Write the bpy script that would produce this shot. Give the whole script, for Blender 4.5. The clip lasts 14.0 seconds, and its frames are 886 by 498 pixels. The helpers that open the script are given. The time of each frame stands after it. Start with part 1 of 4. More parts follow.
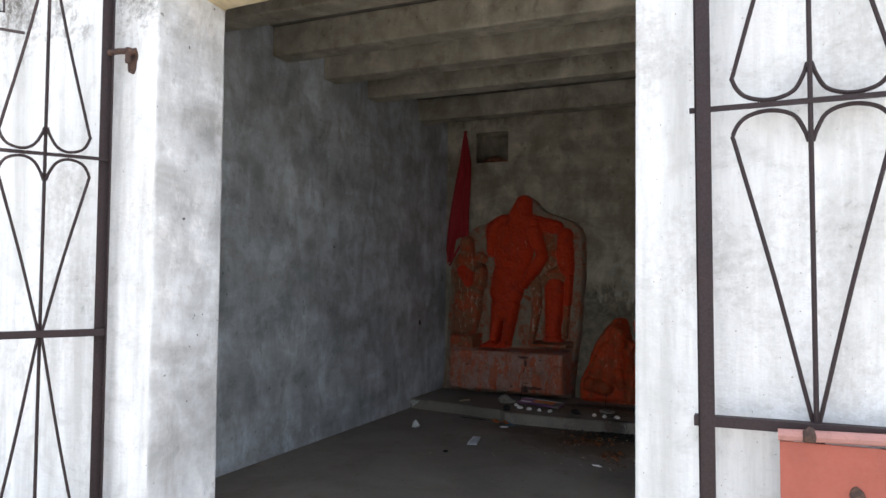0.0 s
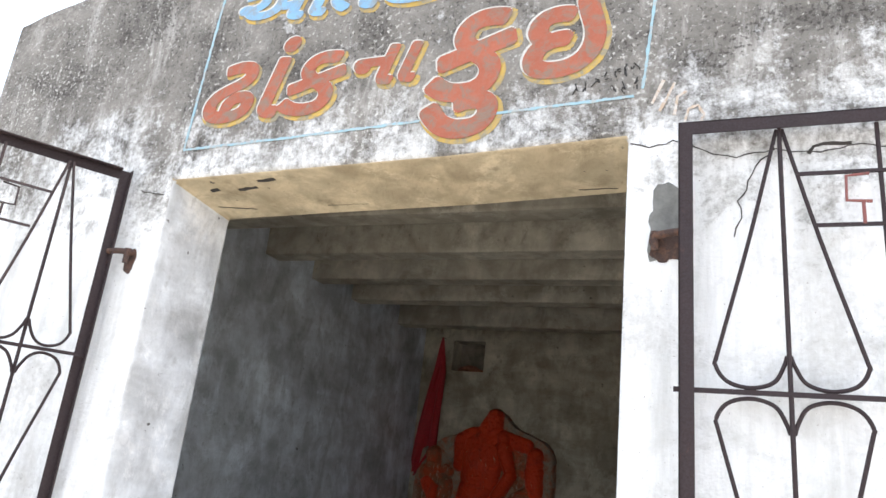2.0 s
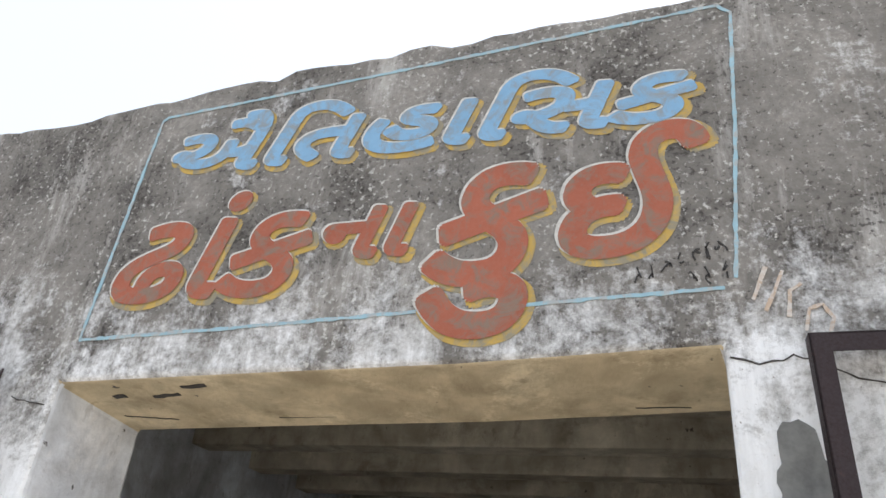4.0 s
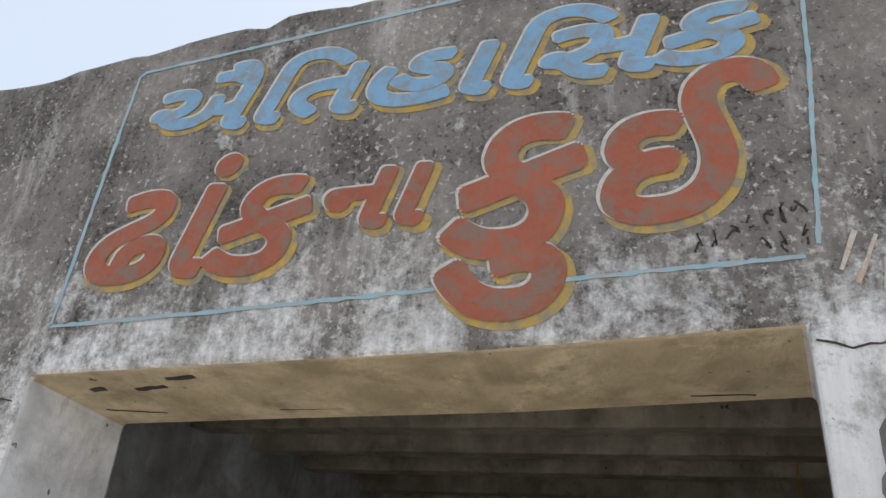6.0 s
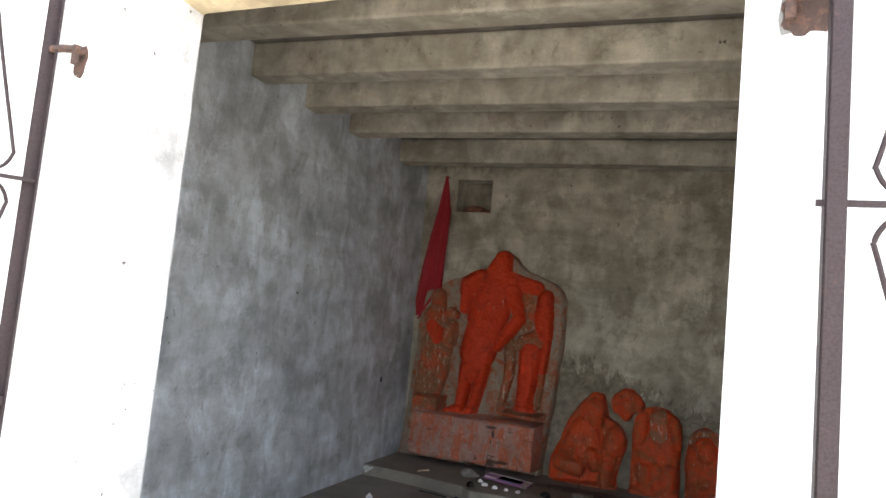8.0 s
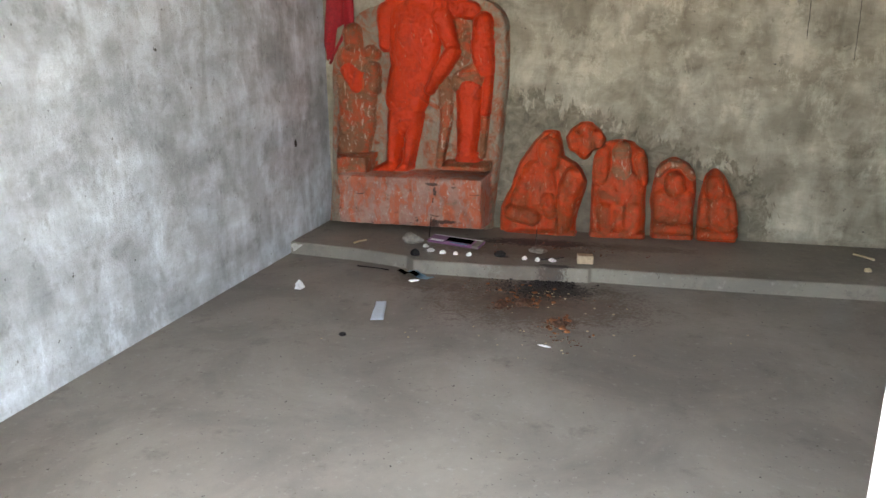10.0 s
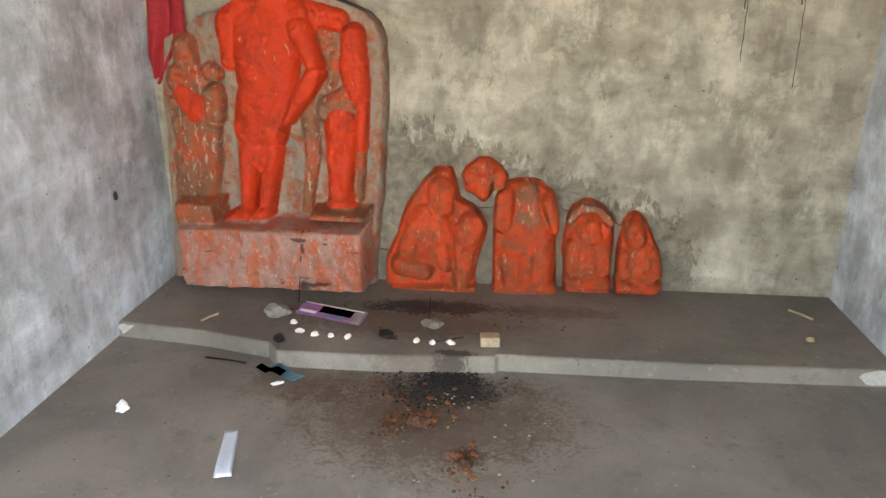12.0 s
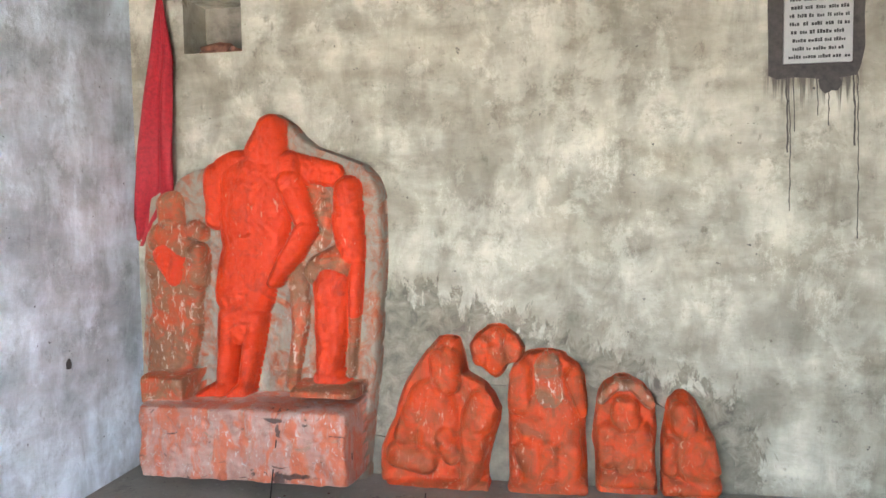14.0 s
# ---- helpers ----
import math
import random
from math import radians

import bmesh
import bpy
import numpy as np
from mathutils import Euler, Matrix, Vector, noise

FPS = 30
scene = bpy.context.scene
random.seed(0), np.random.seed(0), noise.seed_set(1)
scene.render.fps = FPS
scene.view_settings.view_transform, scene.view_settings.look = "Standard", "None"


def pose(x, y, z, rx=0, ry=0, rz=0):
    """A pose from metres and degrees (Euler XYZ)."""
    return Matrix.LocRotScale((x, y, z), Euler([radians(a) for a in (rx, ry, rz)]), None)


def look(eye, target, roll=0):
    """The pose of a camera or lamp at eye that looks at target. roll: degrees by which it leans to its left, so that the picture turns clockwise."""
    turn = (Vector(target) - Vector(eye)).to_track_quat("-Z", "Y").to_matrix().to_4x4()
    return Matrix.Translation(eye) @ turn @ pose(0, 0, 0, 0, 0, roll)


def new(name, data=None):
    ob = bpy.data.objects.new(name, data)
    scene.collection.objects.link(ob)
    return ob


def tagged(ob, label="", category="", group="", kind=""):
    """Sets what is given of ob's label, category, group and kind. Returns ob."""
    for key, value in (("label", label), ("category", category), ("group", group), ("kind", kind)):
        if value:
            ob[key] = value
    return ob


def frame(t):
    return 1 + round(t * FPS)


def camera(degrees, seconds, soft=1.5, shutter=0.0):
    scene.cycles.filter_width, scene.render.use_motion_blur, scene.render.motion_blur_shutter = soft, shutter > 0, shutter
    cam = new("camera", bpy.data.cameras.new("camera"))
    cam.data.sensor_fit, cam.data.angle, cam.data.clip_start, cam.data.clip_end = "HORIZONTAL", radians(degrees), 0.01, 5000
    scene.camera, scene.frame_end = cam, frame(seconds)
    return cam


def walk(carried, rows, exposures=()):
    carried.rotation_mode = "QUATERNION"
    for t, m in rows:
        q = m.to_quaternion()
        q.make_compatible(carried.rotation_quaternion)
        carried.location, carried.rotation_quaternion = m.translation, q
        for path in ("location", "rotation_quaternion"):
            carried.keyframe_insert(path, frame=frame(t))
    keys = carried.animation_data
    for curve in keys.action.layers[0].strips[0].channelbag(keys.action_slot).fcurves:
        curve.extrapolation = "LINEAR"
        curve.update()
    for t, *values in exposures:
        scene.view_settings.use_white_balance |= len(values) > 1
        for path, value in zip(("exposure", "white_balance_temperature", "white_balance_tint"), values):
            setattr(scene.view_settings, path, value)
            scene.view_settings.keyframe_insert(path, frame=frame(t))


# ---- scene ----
cam = camera(63.3, 14.0)
PATH = [
    (0, (1.891, -1.793, 1.068), (1.065, 0.027, 1.139), 0.6),
    (0.5, (1.893, -1.805, 1.120), (1.062, 0.005, 1.294), 2.2),
    (1, (1.870, -1.811, 1.158), (1.089, 0.003, 1.472), 4.3),
    (1.5, (1.878, -1.820, 1.176), (1.128, -0.027, 1.646), 5.7),
    (2, (1.862, -1.836, 1.213), (1.110, -0.077, 1.798), 6.4),
    (2.5, (1.844, -1.841, 1.259), (1.137, -0.142, 2.042), 6.8),
    (3, (1.829, -1.849, 1.294), (1.125, -0.172, 2.127), 6.7),
    (3.5, (1.615, -1.641, 1.443), (1.043, 0.034, 2.374), 6.1),
    (3.7, (1.552, -1.487, 1.534), (0.973, 0.180, 2.476), 5.5),
    (5.8, (1.390, -1.238, 1.733), (0.814, 0.413, 2.702), 4.4),
    (6, (1.384, -1.215, 1.716), (0.791, 0.487, 2.583), 4.2),
    (6.5, (1.345, -1.183, 1.656), (0.698, 0.595, 2.304), 4.4),
    (7, (1.564, -0.881, 1.478), (0.671, 0.791, 2.115), 10.6),
    (7.5, (1.524, -1.165, 1.320), (0.748, 0.639, 1.701), 6.3),
    (8, (1.568, -1.443, 1.195), (0.857, 0.417, 1.377), 5.5),
    (8.5, (1.512, -1.359, 1.217), (0.875, 0.537, 1.193), 4.9),
    (9, (1.433, -1.131, 1.218), (0.784, 0.751, 1.023), 5.2),
    (9.2, (1.398, -1.005, 1.219), (0.754, 0.865, 0.922), 3.2),
    (11.3, (1.273, 0.067, 1.469), (0.985, 1.940, 0.830), -0.3),
    (11.5, (1.245, 0.198, 1.543), (0.990, 2.068, 0.882), -0.1),
    (12, (1.208, 0.385, 1.626), (1.002, 2.251, 0.936), -0.1),
    (12.5, (1.246, 0.604, 1.682), (1.006, 2.485, 1.047), 0.5),
    (13, (1.292, 0.738, 1.714), (1.037, 2.622, 1.094), 0.2),
    (13.5, (1.261, 0.818, 1.715), (1.037, 2.725, 1.155), -0.3),
    (14, (1.382, 0.889, 1.324), (1.012, 2.850, 1.200), -0.8),
]
EXPOSURES = [(0, 1.7, 6500, 10), (1.0, 1.75, 6500, 10), (2.0, 1.85, 6500, 10), (2.5, 1.75, 6550, 10), (3.0, 1.6, 6600, 10), (3.7, 1.25, 6600, 10), (6.0, 0.65, 6600, 10), (6.6, 1.2, 6500, 10), (7.2, 2.2, 6600, 10), (7.8, 2.9, 6700, 10), (8.5, 3.2, 6750, 10), (9.2, 3.75, 6850, 10), (11.3, 4.62, 7150, 10), (13.0, 5.12, 6850, 10), (14.0, 5.35, 6200, 10)]
walk(cam, [(t, look(eye, target, roll)) for t, eye, target, roll in PATH], EXPOSURES)

# ---- world and sun ----
world = bpy.data.worlds.new("world")
scene.world = world
world.use_nodes = True
wn = world.node_tree
sky = wn.nodes.new("ShaderNodeTexSky")
sky.sky_type, sky.sun_disc = "NISHITA", False
sky.sun_elevation, sky.sun_rotation = radians(60), radians(72)
sky.air_density, sky.dust_density, sky.ozone_density = 1.0, 7.0, 1.0
haze = wn.nodes.new("ShaderNodeMix")
haze.data_type = "RGBA"
haze.inputs[0].default_value = 0.62
haze.inputs[7].default_value = (4.0, 4.5, 5.2, 1)
wn.links.new(sky.outputs["Color"], haze.inputs[6])
wn.links.new(haze.outputs[2], wn.nodes["Background"].inputs["Color"])
wn.nodes["Background"].inputs["Strength"].default_value = 0.15
sun = new("sun", bpy.data.lights.new("sun", "SUN"))
sun.data.energy, sun.data.angle, sun.data.color = 2.6, radians(0.6), (1.0, 0.96, 0.90)
sun.matrix_world = look((10 * math.sin(radians(72)) * math.cos(radians(60)), 10 * math.cos(radians(72)) * math.cos(radians(60)), 10 * math.sin(radians(60))), (0, 0, 0))


# ---- materials ----
class Nodes:
    """A small builder for node materials in object coordinates."""

    def __init__(self, name, rough=0.9, metal=0.0):
        self.mat = bpy.data.materials.new(name)
        self.mat.use_nodes = True
        self.t = self.mat.node_tree
        self.bsdf = self.t.nodes["Principled BSDF"]
        self.bsdf.inputs["Roughness"].default_value = rough
        self.bsdf.inputs["Metallic"].default_value = metal
        self.co = self.t.nodes.new("ShaderNodeTexCoord").outputs["Object"]

    def put(self, socket, value):
        if hasattr(value, "links"):
            self.t.links.new(value, socket)
        else:
            socket.default_value = value

    def stretch(self, sx, sy, sz):
        n = self.t.nodes.new("ShaderNodeMapping")
        self.put(n.inputs["Vector"], self.co)
        n.inputs["Scale"].default_value = (sx, sy, sz)
        return n.outputs["Vector"]

    def noise(self, scale, detail=6, rough=0.6, vec=None, warp=0.0):
        n = self.t.nodes.new("ShaderNodeTexNoise")
        self.put(n.inputs["Vector"], self.co if vec is None else vec)
        n.inputs["Scale"].default_value, n.inputs["Detail"].default_value = scale, detail
        n.inputs["Roughness"].default_value, n.inputs["Distortion"].default_value = rough, warp
        return n.outputs["Fac"]

    def ramp(self, fac, a, b, low=0.0, high=1.0):
        n = self.t.nodes.new("ShaderNodeMapRange")
        self.put(n.inputs["Value"], fac)
        n.inputs["From Min"].default_value, n.inputs["From Max"].default_value = a, b
        n.inputs["To Min"].default_value, n.inputs["To Max"].default_value = low, high
        return n.outputs["Result"]

    def math(self, op, a, b=0.0):
        n = self.t.nodes.new("ShaderNodeMath")
        n.operation = op
        self.put(n.inputs[0], a)
        self.put(n.inputs[1], b)
        return n.outputs[0]

    def axis(self, which):
        n = self.t.nodes.new("ShaderNodeSeparateXYZ")
        self.put(n.inputs[0], self.co)
        return n.outputs[which]

    def mix(self, fac, a, b, blend="MIX"):
        n = self.t.nodes.new("ShaderNodeMix")
        n.data_type, n.blend_type = "RGBA", blend
        self.put(n.inputs[0], fac)
        self.put(n.inputs[6], a if hasattr(a, "links") else (*a, 1))
        self.put(n.inputs[7], b if hasattr(b, "links") else (*b, 1))
        return n.outputs[2]

    def bump(self, height, strength=0.3, distance=0.01):
        n = self.t.nodes.new("ShaderNodeBump")
        n.inputs["Strength"].default_value, n.inputs["Distance"].default_value = strength, distance
        self.put(n.inputs["Height"], height)
        self.t.links.new(n.outputs["Normal"], self.bsdf.inputs["Normal"])

    def done(self, colour, rough=None):
        self.put(self.bsdf.inputs["Base Color"], colour if hasattr(colour, "links") else (*colour, 1))
        if rough is not None:
            self.put(self.bsdf.inputs["Roughness"], rough)
        return self.mat


def facade_plaster():
    """Limewash below, black mildew above that runs down in streaks and breaks into specks."""
    n = Nodes("facade_plaster", 0.92)
    z = n.axis(2)
    big = n.noise(1.7, 6, 0.62, warp=0.4)
    mid = n.noise(7, 7, 0.72, warp=0.5)
    streak = n.noise(1.0, 7, 0.68, n.stretch(8, 8, 0.8))
    fine = n.noise(42, 6, 0.78)
    speck = n.noise(75, 3, 0.6)
    pores = n.noise(120, 2, 0.5)
    white = n.mix(n.ramp(streak, 0.38, 0.64), (0.80, 0.805, 0.80), (0.54, 0.54, 0.525))
    white = n.mix(n.ramp(mid, 0.50, 0.74), white, (0.50, 0.50, 0.48))
    white = n.mix(n.ramp(n.math("ADD", n.math("MULTIPLY", big, 0.6), n.math("MULTIPLY", fine, 0.4)), 0.52, 0.66, 0, 0.8), white, (0.42, 0.41, 0.39))
    white = n.mix(n.ramp(pores, 0.70, 0.74), white, (0.26, 0.23, 0.20))
    cluster = n.noise(3.0, 10, 0.76, warp=0.3)
    dark = n.mix(n.ramp(cluster, 0.38, 0.62), (0.058, 0.052, 0.046), (0.30, 0.282, 0.255))
    dark = n.mix(n.ramp(fine, 0.38, 0.62, 0, 0.7), dark, (0.15, 0.14, 0.125))
    dark = n.mix(n.ramp(n.noise(1.0, 9, 0.75, n.stretch(7, 7, 1.6), 0.3), 0.53, 0.68, 0, 0.75), dark, (0.50, 0.485, 0.455))
    dark = n.mix(n.ramp(n.math("ADD", n.math("MULTIPLY", speck, 0.6), n.math("MULTIPLY", cluster, 0.4)), 0.40, 0.46, 0.75, 0.0), dark, (0.030, 0.026, 0.022))
    flecks = n.math("ADD", n.math("MULTIPLY", n.noise(64, 4, 0.65), 0.75), n.math("MULTIPLY", big, 0.25))
    dark = n.mix(n.ramp(flecks, 0.555, 0.635, 0, 0.8), dark, (0.56, 0.55, 0.51))
    grown = n.math("ADD", n.math("MULTIPLY", n.ramp(z, 1.72, 2.46), 0.98), n.math("MULTIPLY", n.math("SUBTRACT", big, 0.5), 1.0))
    grown = n.math("ADD", grown, n.math("MULTIPLY", n.math("SUBTRACT", streak, 0.5), 0.8))
    grown = n.math("ADD", grown, n.math("MULTIPLY", n.math("SUBTRACT", mid, 0.5), 1.3))
    grown = n.math("ADD", grown, n.math("MULTIPLY", n.math("SUBTRACT", fine, 0.5), 1.1))
    c = n.mix(n.ramp(grown, 0.34, 0.78), white, dark)
    n.bump(n.math("ADD", n.math("ADD", fine, n.math("MULTIPLY", mid, 1.5)), n.math("MULTIPLY", speck, 0.7)), 0.5, 0.008)
    return n.done(c)


def room_plaster(name, light, mid, dark, soot=False):
    """Patchy old limewash: broad blotches, brushed courses, runs of damp and small pocks."""
    n = Nodes(name, 0.9)
    patches = n.noise(2.0, 7, 0.66, n.stretch(1.0, 1.0, 1.7), 0.15)
    course = n.noise(1.0, 4, 0.6, n.stretch(1.3, 1.3, 6.0), 0.3)
    drip = n.noise(1.0, 7, 0.7, n.stretch(10, 10, 1.6), 0.3)
    blot = n.noise(5.5, 9, 0.74, n.stretch(1, 1, 1.3), 0.15)
    fine = n.noise(45, 6, 0.75)
    c = n.mix(n.ramp(patches, 0.36, 0.60), mid, light)
    c = n.mix(n.ramp(course, 0.52, 0.70, 0, 0.55), c, tuple(0.6 * a + 0.4 * b for a, b in zip(mid, dark)))
    c = n.mix(n.ramp(drip, 0.54, 0.76, 0, 0.45), c, dark)
    c = n.mix(n.ramp(drip, 0.44, 0.30, 0, 0.3), c, tuple(min(0.85, 1.12 * v) for v in light))
    c = n.mix(n.ramp(blot, 0.54, 0.68, 0, 0.6), c, dark)
    c = n.mix(n.ramp(fine, 0.60, 0.77, 0, 0.25), c, tuple(0.5 * v for v in dark))
    c = n.mix(n.ramp(n.noise(26, 3), 0.70, 0.74), c, (0.09, 0.08, 0.07))
    tone = n.noise(1.0, 5, 0.62, n.stretch(1.5, 1.5, 3.2), 0.25)
    c = n.mix(n.ramp(tone, 0.46, 0.62, 0, 0.62), c, tuple(0.45 * a + 0.55 * b for a, b in zip(mid, dark)))
    flake = n.noise(3.6, 10, 0.78, n.stretch(1.0, 1.0, 0.8), 0.25)
    c = n.mix(n.ramp(flake, 0.53, 0.585, 0, 0.6), c, tuple(min(0.86, 1.10 * v) for v in light))
    dab = n.noise(15, 6, 0.7, n.stretch(1.0, 1.0, 0.6), 0.15)
    c = n.mix(n.ramp(dab, 0.60, 0.68, 0, 0.55), c, dark)
    c = n.mix(n.ramp(n.math("MULTIPLY", n.ramp(dab, 0.42, 0.34), n.ramp(flake, 0.45, 0.55)), 0.2, 1.0, 0, 0.5), c, tuple(min(0.88, 1.15 * v) for v in light))
    # broad clouds of damp and older coats of wash, then brush-wide dabs
    cloud = n.noise(1.7, 6, 0.62, n.stretch(1.0, 1.0, 1.9), 0.3)
    c = n.mix(1.0, c, n.mix(n.ramp(cloud, 0.36, 0.60), (0.76, 0.75, 0.73), (1.16, 1.165, 1.165)), "MULTIPLY")
    brush = n.noise(5.0, 5, 0.60, n.stretch(1.3, 1.3, 0.75), 0.5)
    c = n.mix(1.0, c, n.mix(n.ramp(brush, 0.40, 0.60), (0.80, 0.795, 0.785), (1.12, 1.12, 1.12)), "MULTIPLY")
    if soot:
        # grey smears of old oil brushed round the small idols
        x, z = n.axis(0), n.axis(2)
        # runs of dark paint below the plaque, with a length of their own each
        run = n.noise(1.0, 4, 0.65, n.stretch(46, 1, 1.3))
        length = n.math("ADD", run, n.ramp(z, 1.54, 1.88, -0.30, 0.20))
        span = n.math("MULTIPLY", n.math("MULTIPLY", n.ramp(x, 2.12, 2.16), n.ramp(x, 2.51, 2.47)), n.ramp(z, 1.90, 1.86))
        c = n.mix(n.math("MULTIPLY", n.ramp(length, 0.50, 0.62, 0, 0.85), span), c, (0.075, 0.062, 0.05))
        top = n.math("ADD", n.math("MULTIPLY", n.math("SUBTRACT", x, 0.97), -0.33), 0.80)
        over = n.math("SUBTRACT", z, top)
        side = n.math("MULTIPLY", n.ramp(x, 0.36, 0.55), n.ramp(x, 2.26, 2.01))
        rough_edge = n.math("ADD", n.math("MULTIPLY", n.noise(5, 9, 0.72, n.stretch(1.6, 1, 0.8), 1.2), 0.75), n.math("MULTIPLY", n.noise(1.0, 5, 0.7, n.stretch(26, 1, 9), 0.5), 0.45))
        near = n.math("MULTIPLY", n.ramp(over, 0.20, -0.15), side)
        smear = n.math("ADD", rough_edge, n.math("MULTIPLY", near, 0.46))
        c = n.mix(n.ramp(smear, 0.77, 0.83, 0, 0.9), c, n.mix(n.ramp(n.noise(14, 6, 0.7, None, 0.6), 0.36, 0.64), (0.10, 0.085, 0.058), (0.27, 0.24, 0.175)))
    n.bump(n.math("ADD", n.math("MULTIPLY", fine, 0.6), n.math("ADD", patches, n.math("ADD", drip, blot))), 0.45, 0.014)
    return n.done(c)


def cement_floor(name, base=(0.25, 0.225, 0.20), stains=()):
    n = Nodes(name, 0.8)
    big = n.noise(1.7, 7, 0.65, warp=0.5)
    fine = n.noise(30, 6, 0.7)
    c = n.mix(n.ramp(big, 0.35, 0.68), tuple(0.72 * v for v in base), tuple(min(1, 1.25 * v) for v in base))
    c = n.mix(n.ramp(n.noise(6, 8, 0.75), 0.56, 0.7, 0, 0.6), c, (0.12, 0.10, 0.085))
    c = n.mix(n.ramp(fine, 0.58, 0.72, 0, 0.5), c, (0.38, 0.36, 0.33))
    c = n.mix(n.ramp(n.noise(55, 2), 0.69, 0.73), c, (0.06, 0.05, 0.04))
    broken = n.math("ADD", n.noise(9, 10, 0.8, warp=1.0), n.math("MULTIPLY", n.math("SUBTRACT", n.noise(60, 4, 0.7), 0.5), 0.7))
    for sx, sy, rx, ry, strength, tint in stains:
        # old burnt oil and ash, thick in the middle and broken into specks at its edge
        dx = n.math("DIVIDE", n.math("SUBTRACT", n.axis(0), sx), rx)
        dy = n.math("DIVIDE", n.math("SUBTRACT", n.axis(1), sy), ry)
        far = n.math("SQRT", n.math("ADD", n.math("MULTIPLY", dx, dx), n.math("MULTIPLY", dy, dy)))
        amount = n.math("ADD", broken, n.ramp(far, 0.0, 1.5, 0.42, -0.42))
        c = n.mix(n.ramp(amount, 0.47, 0.66, 0, strength), c, n.mix(n.ramp(n.noise(24, 5, 0.7), 0.4, 0.62), tint, tuple(1.6 * v for v in tint)))
    n.bump(n.math("ADD", fine, big), 0.3, 0.006)
    return n.done(c, n.ramp(big, 0.3, 0.7, 0.62, 0.88))


def paint(name, colour, worn, amount=0.5, rough=0.55, scale=14, bump=0.3):
    """Thick paint that has worn through to another colour in places."""
    n = Nodes(name, rough)
    wear = n.noise(scale, 7, 0.7, warp=0.7)
    fine = n.noise(scale * 6, 4, 0.6)
    tint = n.mix(n.ramp(n.noise(scale * 0.35, 4), 0.35, 0.7), colour, tuple(0.78 * v for v in colour))
    c = n.mix(n.ramp(wear, 0.82 - amount * 0.5, 0.9 - amount * 0.4), tint, worn)
    n.bump(n.math("ADD", wear, n.math("MULTIPLY", fine, 0.4)), bump, 0.006)
    return n.done(c, n.ramp(fine, 0.3, 0.7, rough - 0.12, rough + 0.15))


def idol_paint(name, colour, dull, pale, amount, rough=0.55, scale=1.0):
    """Oily vermilion over stone: bright, with brown grime and pale flecks where it has flaked."""
    n = Nodes(name, rough)
    n.bsdf.inputs["Specular IOR Level"].default_value = 0.3
    grime = n.noise(8 * scale, 8, 0.72, warp=0.9)
    run = n.noise(1.0, 7, 0.72, n.stretch(24 * scale, 24 * scale, 5 * scale))
    fleck = n.noise(26 * scale, 6, 0.75, n.stretch(1.5, 1.5, 0.6), 0.6)
    c = n.mix(n.ramp(grime, 0.60 - amount * 0.22, 0.74 - amount * 0.18), colour, dull)
    c = n.mix(n.ramp(run, 0.55 - 0.08 * amount, 0.72, 0, 0.55), c, dull)
    c = n.mix(n.ramp(fleck, 0.662 - amount * 0.10, 0.71 - amount * 0.08, 0, 0.8), c, pale)
    c = n.mix(n.ramp(n.noise(13 * scale, 7, 0.7, warp=1.2), 0.62, 0.70, 0, 0.5 * min(1.0, amount)), c, tuple(0.35 * v for v in dull))
    n.bump(n.math("ADD", n.math("MULTIPLY", grime, 1.8), n.math("ADD", fleck, run)), 0.45, 0.014)
    return n.done(c, n.ramp(fleck, 0.4, 0.7, rough - 0.12, rough + 0.25))


